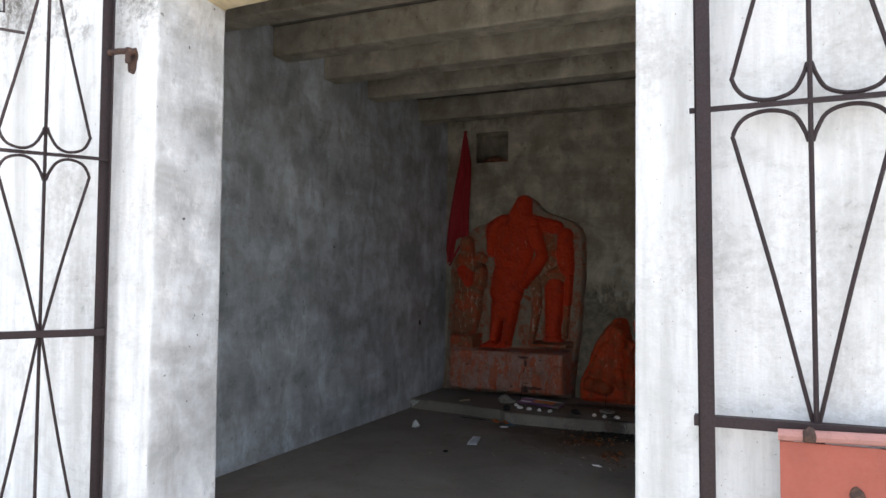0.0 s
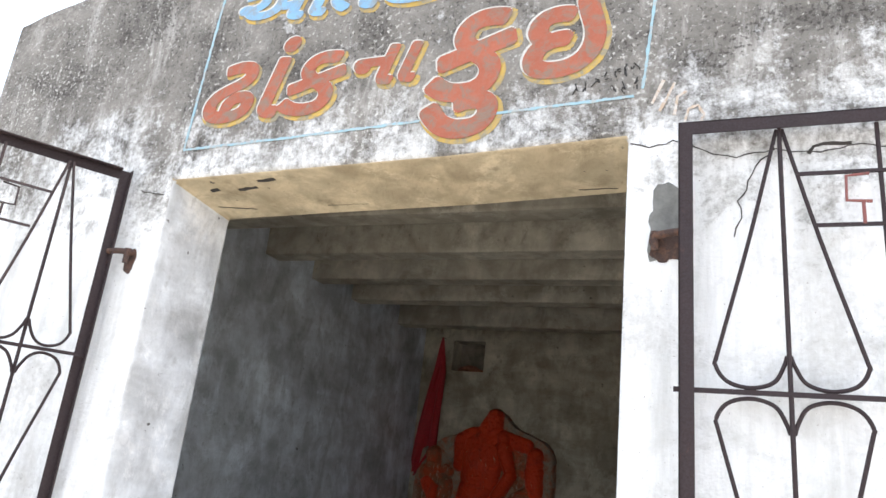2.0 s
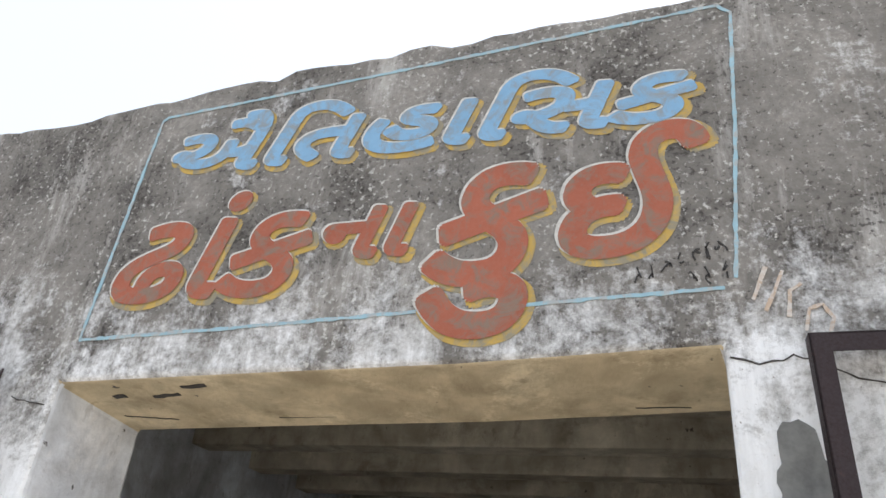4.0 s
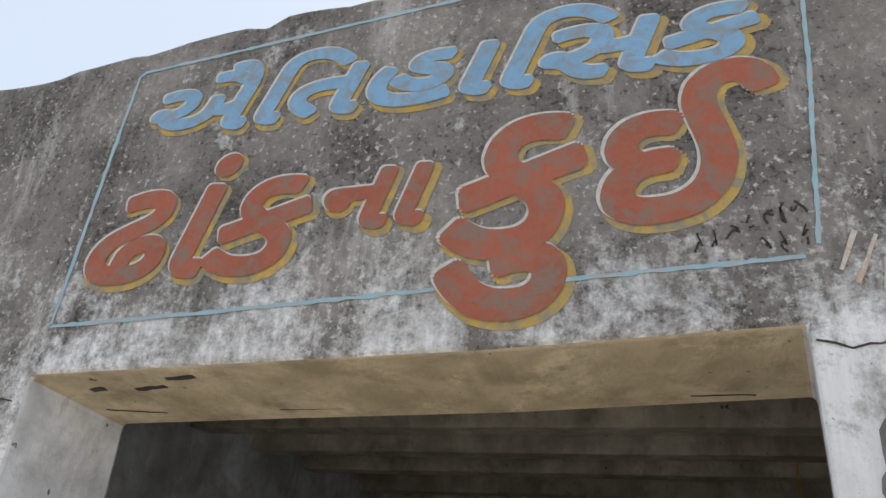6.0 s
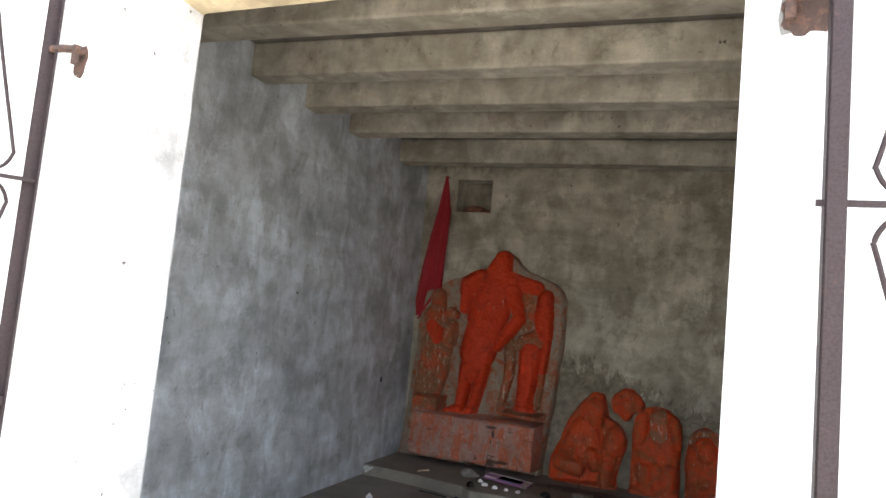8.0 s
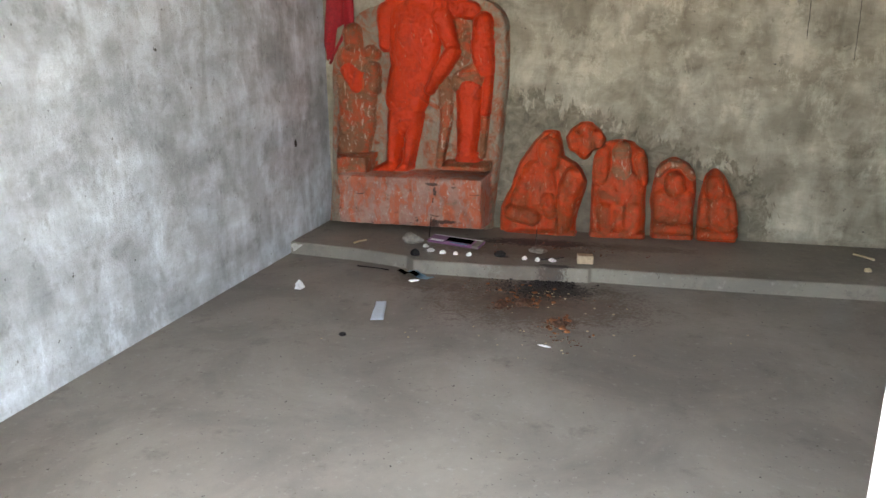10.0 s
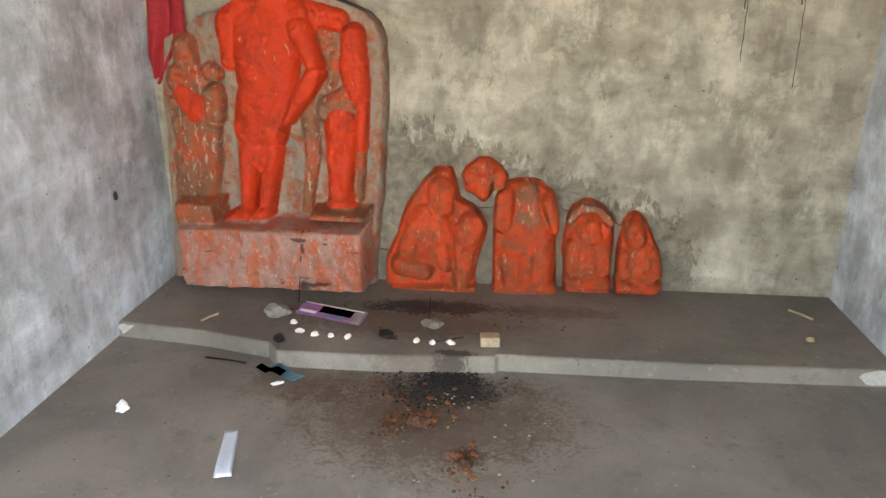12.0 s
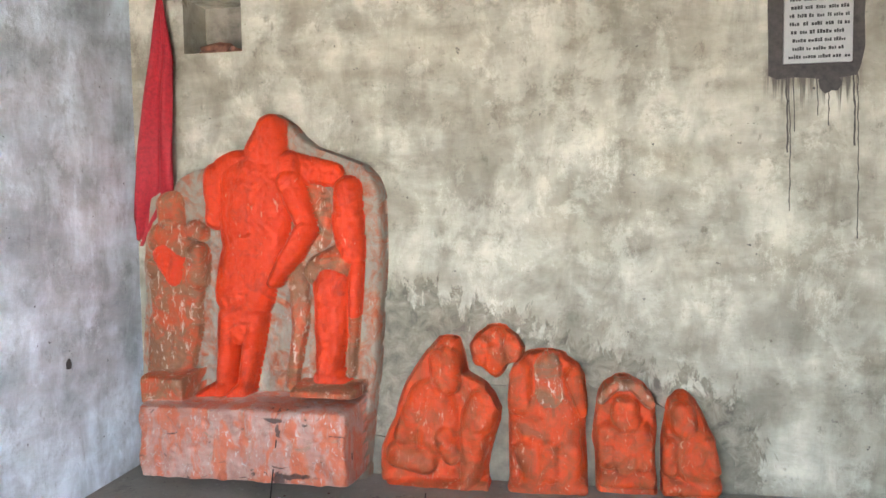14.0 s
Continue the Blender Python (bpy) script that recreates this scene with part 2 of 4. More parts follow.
def pedestal_paint():
    """Pinkish grime over stone with upright patches of orange, pale flecks and black oil strokes."""
    n = Nodes("pedestal_paint", 0.6)
    up = n.noise(1.0, 6, 0.68, n.stretch(11, 11, 4.2), 0.6)
    fine = n.noise(38, 7, 0.75, n.stretch(1.3, 1.3, 0.7), 0.7)
    cloud = n.noise(6, 7, 0.7, warp=0.9)
    c = n.mix(n.ramp(cloud, 0.38, 0.62), (0.360, 0.158, 0.112), (0.418, 0.259, 0.209))
    c = n.mix(n.ramp(up, 0.46, 0.56, 0, 0.85), c, (0.490, 0.101, 0.032))
    c = n.mix(n.ramp(n.noise(9, 8, 0.75, warp=1.6), 0.56, 0.64, 0, 0.75), c, (0.245, 0.158, 0.108))
    c = n.mix(n.ramp(fine, 0.57, 0.63, 0, 0.85), c, (0.475, 0.418, 0.374))
    c = n.mix(n.ramp(n.noise(5.5, 6, 0.62, n.stretch(1, 1, 2.2), 2.2), 0.62, 0.67, 0, 0.9), c, (0.072, 0.032, 0.022))
    broken = n.noise(17, 7, 0.75, warp=0.8)
    for sx, sz, rx, rz in ((0.105, 0.415, 0.085, 0.020), (0.125, 0.375, 0.022, 0.05), (0.19, 0.175, 0.14, 0.022), (0.12, 0.155, 0.05, 0.05)):
        # strokes of burnt oil wiped over the front
        dx = n.math("DIVIDE", n.math("SUBTRACT", n.axis(0), sx), rx)
        dz = n.math("DIVIDE", n.math("SUBTRACT", n.axis(2), sz), rz)
        far = n.math("SQRT", n.math("ADD", n.math("MULTIPLY", dx, dx), n.math("MULTIPLY", dz, dz)))
        c = n.mix(n.ramp(n.math("ADD", broken, n.ramp(far, 0.0, 1.6, 0.30, -0.45)), 0.48, 0.60, 0, 0.9), c, (0.045, 0.022, 0.016))
    n.bump(n.math("ADD", n.math("MULTIPLY", cloud, 1.5), fine), 0.8, 0.012)
    return n.done(c, n.ramp(fine, 0.4, 0.7, 0.4, 0.75))


def plain(name, colour, rough=0.7, metal=0.0, vary=0.2, scale=40):
    n = Nodes(name, rough, metal)
    f = n.noise(scale, 5, 0.65)
    c = n.mix(n.ramp(f, 0.3, 0.7), tuple((1 - vary) * v for v in colour), tuple(min(1, (1 + vary) * v) for v in colour))
    n.bump(f, 0.2, 0.003)
    return n.done(c)


def amber_glass():
    n = Nodes("amber_glass", 0.08)
    n.bsdf.inputs["Transmission Weight"].default_value = 0.75
    n.bsdf.inputs["IOR"].default_value = 1.45
    return n.done(n.mix(n.ramp(n.noise(30), 0.4, 0.6), (0.62, 0.30, 0.09), (0.40, 0.15, 0.05)))


M_FACADE = facade_plaster()
M_REVEAL = room_plaster("reveal_limewash", (0.78, 0.80, 0.82), (0.66, 0.68, 0.70), (0.46, 0.46, 0.45))
M_SOFFIT = room_plaster("soffit_plaster", (0.64, 0.55, 0.38), (0.52, 0.43, 0.28), (0.28, 0.22, 0.14))
M_BACK = room_plaster("back_wall_plaster", (0.471, 0.434, 0.341), (0.341, 0.304, 0.226), (0.149, 0.130, 0.093), True)
M_SIDE = room_plaster("side_wall_plaster", (0.645, 0.695, 0.735), (0.545, 0.585, 0.620), (0.285, 0.292, 0.292))
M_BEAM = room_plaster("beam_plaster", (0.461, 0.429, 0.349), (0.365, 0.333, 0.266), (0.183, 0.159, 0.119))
M_NICHE = room_plaster("niche_brown_grey", (0.252, 0.224, 0.175), (0.189, 0.168, 0.133), (0.105, 0.091, 0.070))
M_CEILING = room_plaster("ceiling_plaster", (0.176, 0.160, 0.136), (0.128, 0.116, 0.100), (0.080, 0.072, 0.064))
BURN, GRIME = (0.017, 0.012, 0.010), (0.075, 0.045, 0.028)
M_FLOOR = cement_floor("cement_floor", (0.240, 0.212, 0.180), ((0.887, 2.855, 0.788, 0.538, 0.7, GRIME), (0.412, 3.078, 0.525, 0.224, 0.4, GRIME), (0.260, 2.990, 0.378, 0.179, 0.35, GRIME), (0.816, 2.805, 0.189, 0.112, 0.85, GRIME), (0.925, 3.050, 0.340, 0.230, 0.95, BURN), (0.945, 3.145, 0.200, 0.115, 0.97, BURN), (0.84, 2.86, 0.34, 0.13, 0.7, GRIME), (1.06, 2.60, 0.12, 0.09, 0.8, GRIME)))
M_STEP = cement_floor("cement_step", (0.210, 0.184, 0.150), ((0.619, 3.529, 0.735, 0.246, 0.55, GRIME), (0.945, 3.235, 0.150, 0.045, 0.8, BURN), (0.799, 3.716, 0.578, 0.123, 0.92, BURN), (0.630, 3.360, 0.053, 0.039, 0.95, BURN), (1.370, 3.718, 0.525, 0.112, 0.6, GRIME)))
M_STEP_FACE = cement_floor("limewashed_step_face", (0.235, 0.212, 0.172), ((0.93, 3.19, 0.10, 0.30, 0.75, BURN), (0.78, 3.16, 0.30, 0.30, 0.45, GRIME)))
M_GROUND = cement_floor("sandy_ground", (0.40, 0.37, 0.33))
M_STEEL = paint("gate_steel", (0.019, 0.008, 0.009), (0.050, 0.018, 0.014), 0.42, 0.68, 30)
M_RUST = paint("rusty_iron", (0.055, 0.032, 0.025), (0.11, 0.055, 0.035), 0.7, 0.85, 40, 0.6)
M_OXIDE = paint("red_oxide_sheet", (0.34, 0.085, 0.055), (0.22, 0.085, 0.065), 0.4, 0.6, 18)
M_HOOK = paint("red_brown_rod", (0.22, 0.07, 0.06), (0.12, 0.05, 0.04), 0.5, 0.6, 30)
M_PINK = paint("faded_red_bar", (0.38, 0.19, 0.165), (0.24, 0.12, 0.10), 0.5, 0.7, 30)
M_IDOL = idol_paint("vermilion_paint", (0.55, 0.036, 0.005), (0.33, 0.030, 0.010), (0.52, 0.28, 0.19), 0.30)
M_IDOL_WORN = idol_paint("worn_vermilion", (0.46, 0.062, 0.014), (0.22, 0.098, 0.048), (0.54, 0.41, 0.33), 1.05)
M_IDOL_BASE = pedestal_paint()
M_STONE = idol_paint("oiled_stone", (0.265, 0.225, 0.170), (0.33, 0.085, 0.032), (0.36, 0.32, 0.26), 0.62, 0.75)
M_IDOL_SMALL = idol_paint("orange_vermilion", (0.53, 0.050, 0.007), (0.27, 0.060, 0.020), (0.50, 0.27, 0.19), 0.76)
M_CLOTH = plain("red_cloth", (0.336, 0.010, 0.018), 0.75, 0, 0.25, 60)
M_BLUE = paint("sky_blue_paint", (0.21, 0.39, 0.57), (0.23, 0.27, 0.29), 0.72, 0.85, 20)
M_BRICKRED = paint("brick_red_paint", (0.36, 0.110, 0.064), (0.21, 0.145, 0.11), 0.70, 0.85, 20)
M_YELLOW = paint("ochre_outline_paint", (0.50, 0.335, 0.085), (0.25, 0.225, 0.16), 0.78, 0.85, 22)
M_LINE = paint("pale_blue_line", (0.30, 0.47, 0.54), (0.36, 0.37, 0.36), 0.72, 0.85, 30)
M_CHALK = plain("white_paint_edge", (0.52, 0.51, 0.47), 0.9, 0, 0.2, 60)
M_BLACK = plain("black_paint", (0.035, 0.032, 0.03), 0.85)
M_ORANGE_FAINT = paint("faded_orange_scribble", (0.52, 0.40, 0.30), (0.55, 0.52, 0.48), 0.75, 0.9, 40)
M_CRACK = plain("crack_shadow", (0.05, 0.045, 0.04), 1.0)
M_CEMENT = plain("grey_cement_patch", (0.155, 0.155, 0.145), 0.95, 0, 0.3, 25)
M_MARBLE = plain("marble_plaque", (0.40, 0.385, 0.355), 0.45, 0, 0.12, 12)
M_SOOTBOARD = plain("dark_oil_paint", (0.055, 0.045, 0.038), 0.7, 0, 0.4, 30)
M_WHITE = plain("white_paper", (0.80, 0.80, 0.80), 0.8, 0, 0.06)
M_PAPER = plain("blue_white_paper", (0.62, 0.68, 0.76), 0.75, 0, 0.06)
M_SUGAR = plain("white_chalk", (0.82, 0.81, 0.78), 0.7, 0, 0.05)
M_ASH = plain("black_ash", (0.016, 0.014, 0.013), 0.95, 0, 0.5, 80)
M_CRUMB = plain("brown_husk", (0.10, 0.048, 0.026), 0.9, 0, 0.6, 50)
M_HUSK = plain("orange_husk", (0.20, 0.075, 0.025), 0.9, 0, 0.7, 45)
M_BED = plain("oily_cement", (0.155, 0.138, 0.098), 0.8, 0, 0.35, 14)
M_ROCK = plain("grey_rock", (0.22, 0.20, 0.17), 0.95, 0, 0.3, 40)
M_BRICK = plain("pale_brick", (0.42, 0.33, 0.22), 0.95, 0, 0.25, 50)
M_PURPLE = plain("purple_wrapper", (0.22, 0.09, 0.20), 0.35, 0, 0.4, 90)
M_TEAL = plain("blue_wrapper", (0.05, 0.17, 0.26), 0.35, 0, 0.3, 60)
M_ORANGEWRAP = plain("orange_wrapper", (0.60, 0.16, 0.03), 0.4, 0, 0.5, 60)
M_STICK = plain("pale_stick", (0.48, 0.40, 0.24), 0.8)
M_BRASS = plain("dull_brass", (0.50, 0.30, 0.08), 0.35, 0.9)
M_AMBER = amber_glass()
M_WOODBIT = plain("brown_rubble", (0.22, 0.10, 0.06), 0.9, 0, 0.4, 40)


# ---- mesh helpers ----
def thing(name, label, category, group="", kind=""):
    return tagged(new(name), label, category, group, kind)


def part(name, bm, material, parent=None, label="", smooth=False):
    """Link a bmesh as one mesh object; material may be a list of slots."""
    me = bpy.data.meshes.new(name)
    bm.normal_update()
    bm.to_mesh(me)
    bm.free()
    for m in material if isinstance(material, (list, tuple)) else [material]:
        me.materials.append(m)
    if smooth:
        me.polygons.foreach_set("use_smooth", [True] * len(me.polygons))
    ob = new(name, me)
    ob.parent = parent
    if label:
        tagged(ob, label)
    return ob


def add_box(bm, lo, hi, bevel=0.0):
    vs = [bm.verts.new((x, y, z)) for x in (lo[0], hi[0]) for y in (lo[1], hi[1]) for z in (lo[2], hi[2])]
    fs = [bm.faces.new([vs[i] for i in q]) for q in ((0, 1, 3, 2), (4, 6, 7, 5), (0, 4, 5, 1), (2, 3, 7, 6), (0, 2, 6, 4), (1, 5, 7, 3))]
    if bevel:
        bmesh.ops.bevel(bm, geom=list({e for f in fs for e in f.edges}), offset=bevel, segments=2, profile=0.6, affect="EDGES")
    return vs


def box(lo, hi, bevel=0.0):
    bm = bmesh.new()
    add_box(bm, lo, hi, bevel)
    return bm


def extruded(outline, y0, y1):
    """A prism from an outline in x and z, between two depths."""
    bm = bmesh.new()
    a = [bm.verts.new((x, y0, z)) for x, z in outline]
    b = [bm.verts.new((x, y1, z)) for x, z in outline]
    bm.faces.new(a)
    bm.faces.new(b[::-1])
    for i in range(len(a)):
        j = (i + 1) % len(a)
        bm.faces.new((a[i], b[i], b[j], a[j]))
    bmesh.ops.recalc_face_normals(bm, faces=bm.faces)
    return bm


def tube(points, radius, sides=8, bm=None, taper=1.0):
    """A round rod along a line of points."""
    bm = bm or bmesh.new()
    pts = [Vector(p) for p in points]
    rings = []
    up = Vector((0.13, 0.9, 0.31)).normalized()
    for i, p in enumerate(pts):
        d = (pts[min(i + 1, len(pts) - 1)] - pts[max(i - 1, 0)]).normalized()
        a = d.cross(up).normalized()
        b = d.cross(a)
        r = radius * (1 + (taper - 1) * i / max(1, len(pts) - 1))
        rings.append([bm.verts.new(p + (a * math.cos(k * math.tau / sides) + b * math.sin(k * math.tau / sides)) * r) for k in range(sides)])
    for u, v in zip(rings, rings[1:]):
        for k in range(sides):
            bm.faces.new((u[k], u[(k + 1) % sides], v[(k + 1) % sides], v[k]))
    bm.faces.new(rings[0][::-1])
    bm.faces.new(rings[-1])
    bmesh.ops.recalc_face_normals(bm, faces=bm.faces)
    return bm


def ribbon(points, width, y, jitter=0.0, seed=0, thick=0.002):
    """A thin painted or cracked line on a wall that faces the door side, at depth y."""
    rnd = random.Random(seed)
    bm = bmesh.new()
    pts = []
    for (x0, z0), (x1, z1) in zip(points, points[1:]):
        n = max(2, int(math.hypot(x1 - x0, z1 - z0) / 0.02))
        pts += [(x0 + (x1 - x0) * i / n + rnd.uniform(-jitter, jitter), z0 + (z1 - z0) * i / n + rnd.uniform(-jitter, jitter)) for i in range(n)]
    pts.append(points[-1])
    rows = []
    for i, (x, z) in enumerate(pts):
        ax, az = pts[max(i - 1, 0)]
        bx, bz = pts[min(i + 1, len(pts) - 1)]
        d = Vector((bx - ax, bz - az)).normalized()
        w = width * 0.5 * rnd.uniform(0.6 if jitter else 0.9, 1.2 if jitter else 1.05)
        rows.append([bm.verts.new((x + s * d.y * w, yy, z - s * d.x * w)) for s, yy in ((-1, y), (1, y), (1, y - thick), (-1, y - thick))])
    for a, b in zip(rows, rows[1:]):
        for k in range(4):
            bm.faces.new((a[k], a[(k + 1) % 4], b[(k + 1) % 4], b[k]))
    bm.faces.new(rows[0])
    bm.faces.new(rows[-1][::-1])
    bmesh.ops.recalc_face_normals(bm, faces=bm.faces)
    return bm


def lump(centre, size, seed, rough=0.25, sub=2):
    """An uneven clod."""
    bm = bmesh.new()
    bmesh.ops.create_icosphere(bm, subdivisions=sub, radius=1)
    for v in bm.verts:
        k = 1 + rough * noise.noise(v.co * 1.7 + Vector((seed * 3.1, seed, 0)))
        v.co = Vector((v.co.x * size[0] * k, v.co.y * size[1] * k, max(v.co.z, -0.55) * size[2] * k)) + Vector(centre)
    return bm


def blotch(x0, x1, z0, z1, y, seed, thick=0.002, n=26, rough=0.25):
    """A flat uneven patch on a wall."""
    out = []
    for i in range(n):
        a = i * math.tau / n
        r = 1 + rough * noise.noise(Vector((math.cos(a) * 1.6 + seed, math.sin(a) * 1.6, seed * 0.7))) * 2
        out.append(((x0 + x1) / 2 + (x1 - x0) / 2 * r * math.cos(a), (z0 + z1) / 2 + (z1 - z0) / 2 * r * math.sin(a)))
    return extruded(out, y - thick, y + 0.001)


def rough_edges(ob, width=0.008, segments=2):
    m = ob.modifiers.new("bevel", "BEVEL")
    m.width, m.segments, m.limit_method, m.angle_limit = width, segments, "ANGLE", radians(40)
    return ob


# ---- the building ----
DOOR_W, DOOR_H, WALL = 1.59, 2.10, 0.31
LEFT, RIGHT, BACK = -0.735, 2.855, 4.068
SIDE = 0.34
OUT_L, OUT_R = -1.08, 3.20
BEAM_Z, CEIL_Z = 2.325, 2.50


def eave(x):
    """The parapet's top rises a little towards the right and drops at the corner."""
    return 3.032 + 0.052 * (x - 0.45) - 0.05 * max(0.0, -0.85 - x) / 0.23


def setting(name, bm, material, label="", smooth=False):
    return tagged(part(name, bm, material, None, "", smooth), label, "", "", "structure")


def facade():
    rnd = random.Random(4)
    top = []
    n = 72
    for i in range(n):
        x = OUT_L + (OUT_R - OUT_L) * i / (n - 1)
        top.append((x, eave(x) + 0.009 * rnd.uniform(-1, 1) + 0.02 * noise.noise(Vector((x * 1.9, 0, 0))) + (0.022 if 0.44 < x < 0.95 else 0.0)))
    head = [(DOOR_W, DOOR_H + 0.05), (DOOR_W * 0.66, DOOR_H + 0.024), (DOOR_W * 0.3, DOOR_H + 0.012), (0, DOOR_H)]
    out = [(OUT_L, -0.1)] + top + [(OUT_R, -0.1), (DOOR_W, -0.1)] + head + [(0, -0.1)]
    bm = extruded(out, 0.0, WALL)
    for v in bm.verts:
        if v.co.y > 0.1 and -0.05 < v.co.x < DOOR_W + 0.05 and v.co.z < DOOR_H + 0.1:
            # the opening splays inwards and its head falls towards the room
            if v.co.x > DOOR_W - 0.05:
                v.co.x += 0.05
            elif v.co.x < 0.05:
                v.co.x += 0.03
            if v.co.z > 1:
                v.co.z -= 0.045
    bm.normal_update()
    for f in bm.faces:
        c = f.calc_center_median()
        if abs(f.normal.y) < 0.5 and -0.05 < c.x < DOOR_W + 0.08 and c.z < DOOR_H + 0.1:
            f.material_index = 1 if abs(f.normal.x) > 0.5 else 2
        elif f.normal.y > 0.5:
            f.material_index = 3
    ob = setting("wall_front", bm, [M_FACADE, M_REVEAL, M_SOFFIT, M_SIDE], "mildewed whitewashed plaster front wall with a doorway")
    return rough_edges(ob, 0.014, 3)


def outer_wall(name, lo, hi, inward):
    """A wall with room plaster on its inner face and the facade's plaster outside."""
    bm = box(lo, hi)
    bm.normal_update()
    for f in bm.faces:
        f.material_index = 0 if f.normal.x * inward > 0.5 else 1
    setting(name, bm, [M_SIDE, M_FACADE], "stained grey plaster side wall")


facade()
outer_wall("wall_left", (OUT_L, WALL, -0.1), (LEFT, BACK + 0.25, 2.93), 1)
outer_wall("wall_right", (RIGHT, WALL, -0.1), (OUT_R, BACK + 0.25, 2.93), -1)
setting("wall_outer_back", box((OUT_L, BACK + 0.27, -0.1), (OUT_R, BACK + 0.47, 2.93)), M_FACADE, "whitewashed plaster outer wall")
setting("roof", box((LEFT, WALL, 2.66), (RIGHT, BACK + 0.25, 2.78)), M_CEMENT, "flat grey cement roof slab")

setting("wall_hole", lump((LEFT - 0.004, 3.545, 0.668), (0.010, 0.020, 0.030), 5), M_CRACK, "small dark hole in the plaster")

NICHE = (-0.455, -0.160, 2.052, 2.318)


def back_wall():
    x0, x1, z0, z1 = NICHE
    bm = bmesh.new()
    for lo, hi in (((LEFT, BACK, -0.1), (x0, BACK + 0.25, 2.6)), ((x1, BACK, -0.1), (RIGHT, BACK + 0.25, 2.6)), ((x0, BACK, -0.1), (x1, BACK + 0.25, z0)), ((x0, BACK, z1), (x1, BACK + 0.25, 2.6))):
        add_box(bm, lo, hi)
    bmesh.ops.remove_doubles(bm, verts=bm.verts, dist=0.0005)
    setting("wall_back", bm, M_BACK, "patchy limewashed back wall with a small square niche")


back_wall()
# the niche's back has a darker colour than the wall around it
setting("niche_back", box((NICHE[0] - 0.004, BACK + 0.215, NICHE[2] - 0.004), (NICHE[1] + 0.004, BACK + 0.26, NICHE[3] + 0.004)), M_NICHE, "brown-grey back of the wall niche, darker than the wall")
setting("floor", box((LEFT, 0.0, -0.12), (RIGHT, BACK, 0.0)), M_FLOOR, "dusty grey cement floor")
setting("ceiling", box((LEFT, WALL, CEIL_Z), (RIGHT, BACK, CEIL_Z + 0.1)), M_CEILING, "dark grey-brown ceiling slabs")
setting("ground", box((-400, -400, -0.5), (400, 400, -0.1)), M_GROUND, "dry sandy ground")

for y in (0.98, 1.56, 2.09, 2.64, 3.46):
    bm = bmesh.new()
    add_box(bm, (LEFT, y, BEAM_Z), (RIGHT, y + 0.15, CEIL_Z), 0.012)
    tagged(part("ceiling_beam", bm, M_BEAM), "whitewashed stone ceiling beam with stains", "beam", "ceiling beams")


def platform():
    edge = [(LEFT, 3.389), (-0.287, 3.337), (0.079, 3.252), (0.139, 3.178), (0.611, 3.181), (1.128, 3.223), (1.137, 3.245), (1.905, 3.249), (RIGHT, 3.285)]
    bm = bmesh.new()
    out = edge + [(RIGHT, BACK), (LEFT, BACK)]
    lo = [bm.verts.new((x, y - (0.012 if i < len(edge) else 0), 0.0)) for i, (x, y) in enumerate(out)]
    hi = [bm.verts.new((x, y, 0.075)) for x, y in out]
    bm.faces.new(hi)
    for i in range(len(out)):
        j = (i + 1) % len(out)
        bm.faces.new((lo[i], lo[j], hi[j], hi[i]))
    bmesh.ops.recalc_face_normals(bm, faces=bm.faces)
    bm.normal_update()
    for f in bm.faces:
        f.material_index = 0 if f.normal.z > 0.5 else 1
    rough_edges(setting("platform", bm, [M_STEP, M_STEP_FACE], "low grey cement plinth along the back wall"), 0.012, 3)


platform()
setting("limewash_dab", blotch(LEFT + 0.01, LEFT + 0.085, 0.012, 0.070, 3.379, 3, 0.003), M_CHALK, "dab of white limewash on the plinth's end")
setting("limewash_dab", blotch(RIGHT - 0.15, RIGHT - 0.012, 0.010, 0.070, 3.270, 6, 0.003), M_CHALK, "dab of white limewash on the plinth's end")


# ---- painted sign over the door ----
def letters(text, x0, x1, z0, z1, y, weight, shear=0.0):
    """Words as a thin painted mesh, fitted to a box on the wall."""
    cu = bpy.data.curves.new("letters", "FONT")
    cu.body, cu.size, cu.shear, cu.resolution_u = text, 1.0, shear, 4
    ob = new("letters", cu)
    bpy.context.view_layer.update()
    me = bpy.data.meshes.new_from_object(ob.evaluated_get(bpy.context.evaluated_depsgraph_get()))
    bpy.data.objects.remove(ob)
    bpy.data.curves.remove(cu)
    co = np.zeros(len(me.vertices) * 3)
    me.vertices.foreach_get("co", co)
    co = co.reshape(-1, 3)
    lo, hi = co.min(0), co.max(0)
    faces = [tuple(f.vertices) for f in me.polygons]
    bpy.data.meshes.remove(me)
    px, pz = x1 - x0 - 2 * weight, z1 - z0 - 2 * weight
    flat = (co[:, :2] - lo[:2]) / (hi[:2] - lo[:2]) * (px, pz) + (x0 + weight, z0 + weight)
    bm = bmesh.new()
    turns = 12
    for k in range(turns + 1):
        # the brush stroke is widened by laying the word round a small circle
        a = k * math.tau / turns
        r = weight if k < turns else 0.0
        vs = [bm.verts.new((u + r * math.cos(a), y - 0.00004 * k, w + r * math.sin(a))) for u, w in flat]
        for f in faces:
            bm.faces.new([vs[q] for q in f])
    bmesh.ops.recalc_face_normals(bm, faces=bm.faces)
    return bm


def curve_flat(pts):
    """A bent stroke through three points of a wall."""
    (ax, az), (bx, bz), (cx, cz) = pts
    return [((1 - t) ** 2 * ax + 2 * t * (1 - t) * bx + t * t * cx, (1 - t) ** 2 * az + 2 * t * (1 - t) * bz + t * t * cz) for t in (0, 0.25, 0.5, 0.75, 1)]


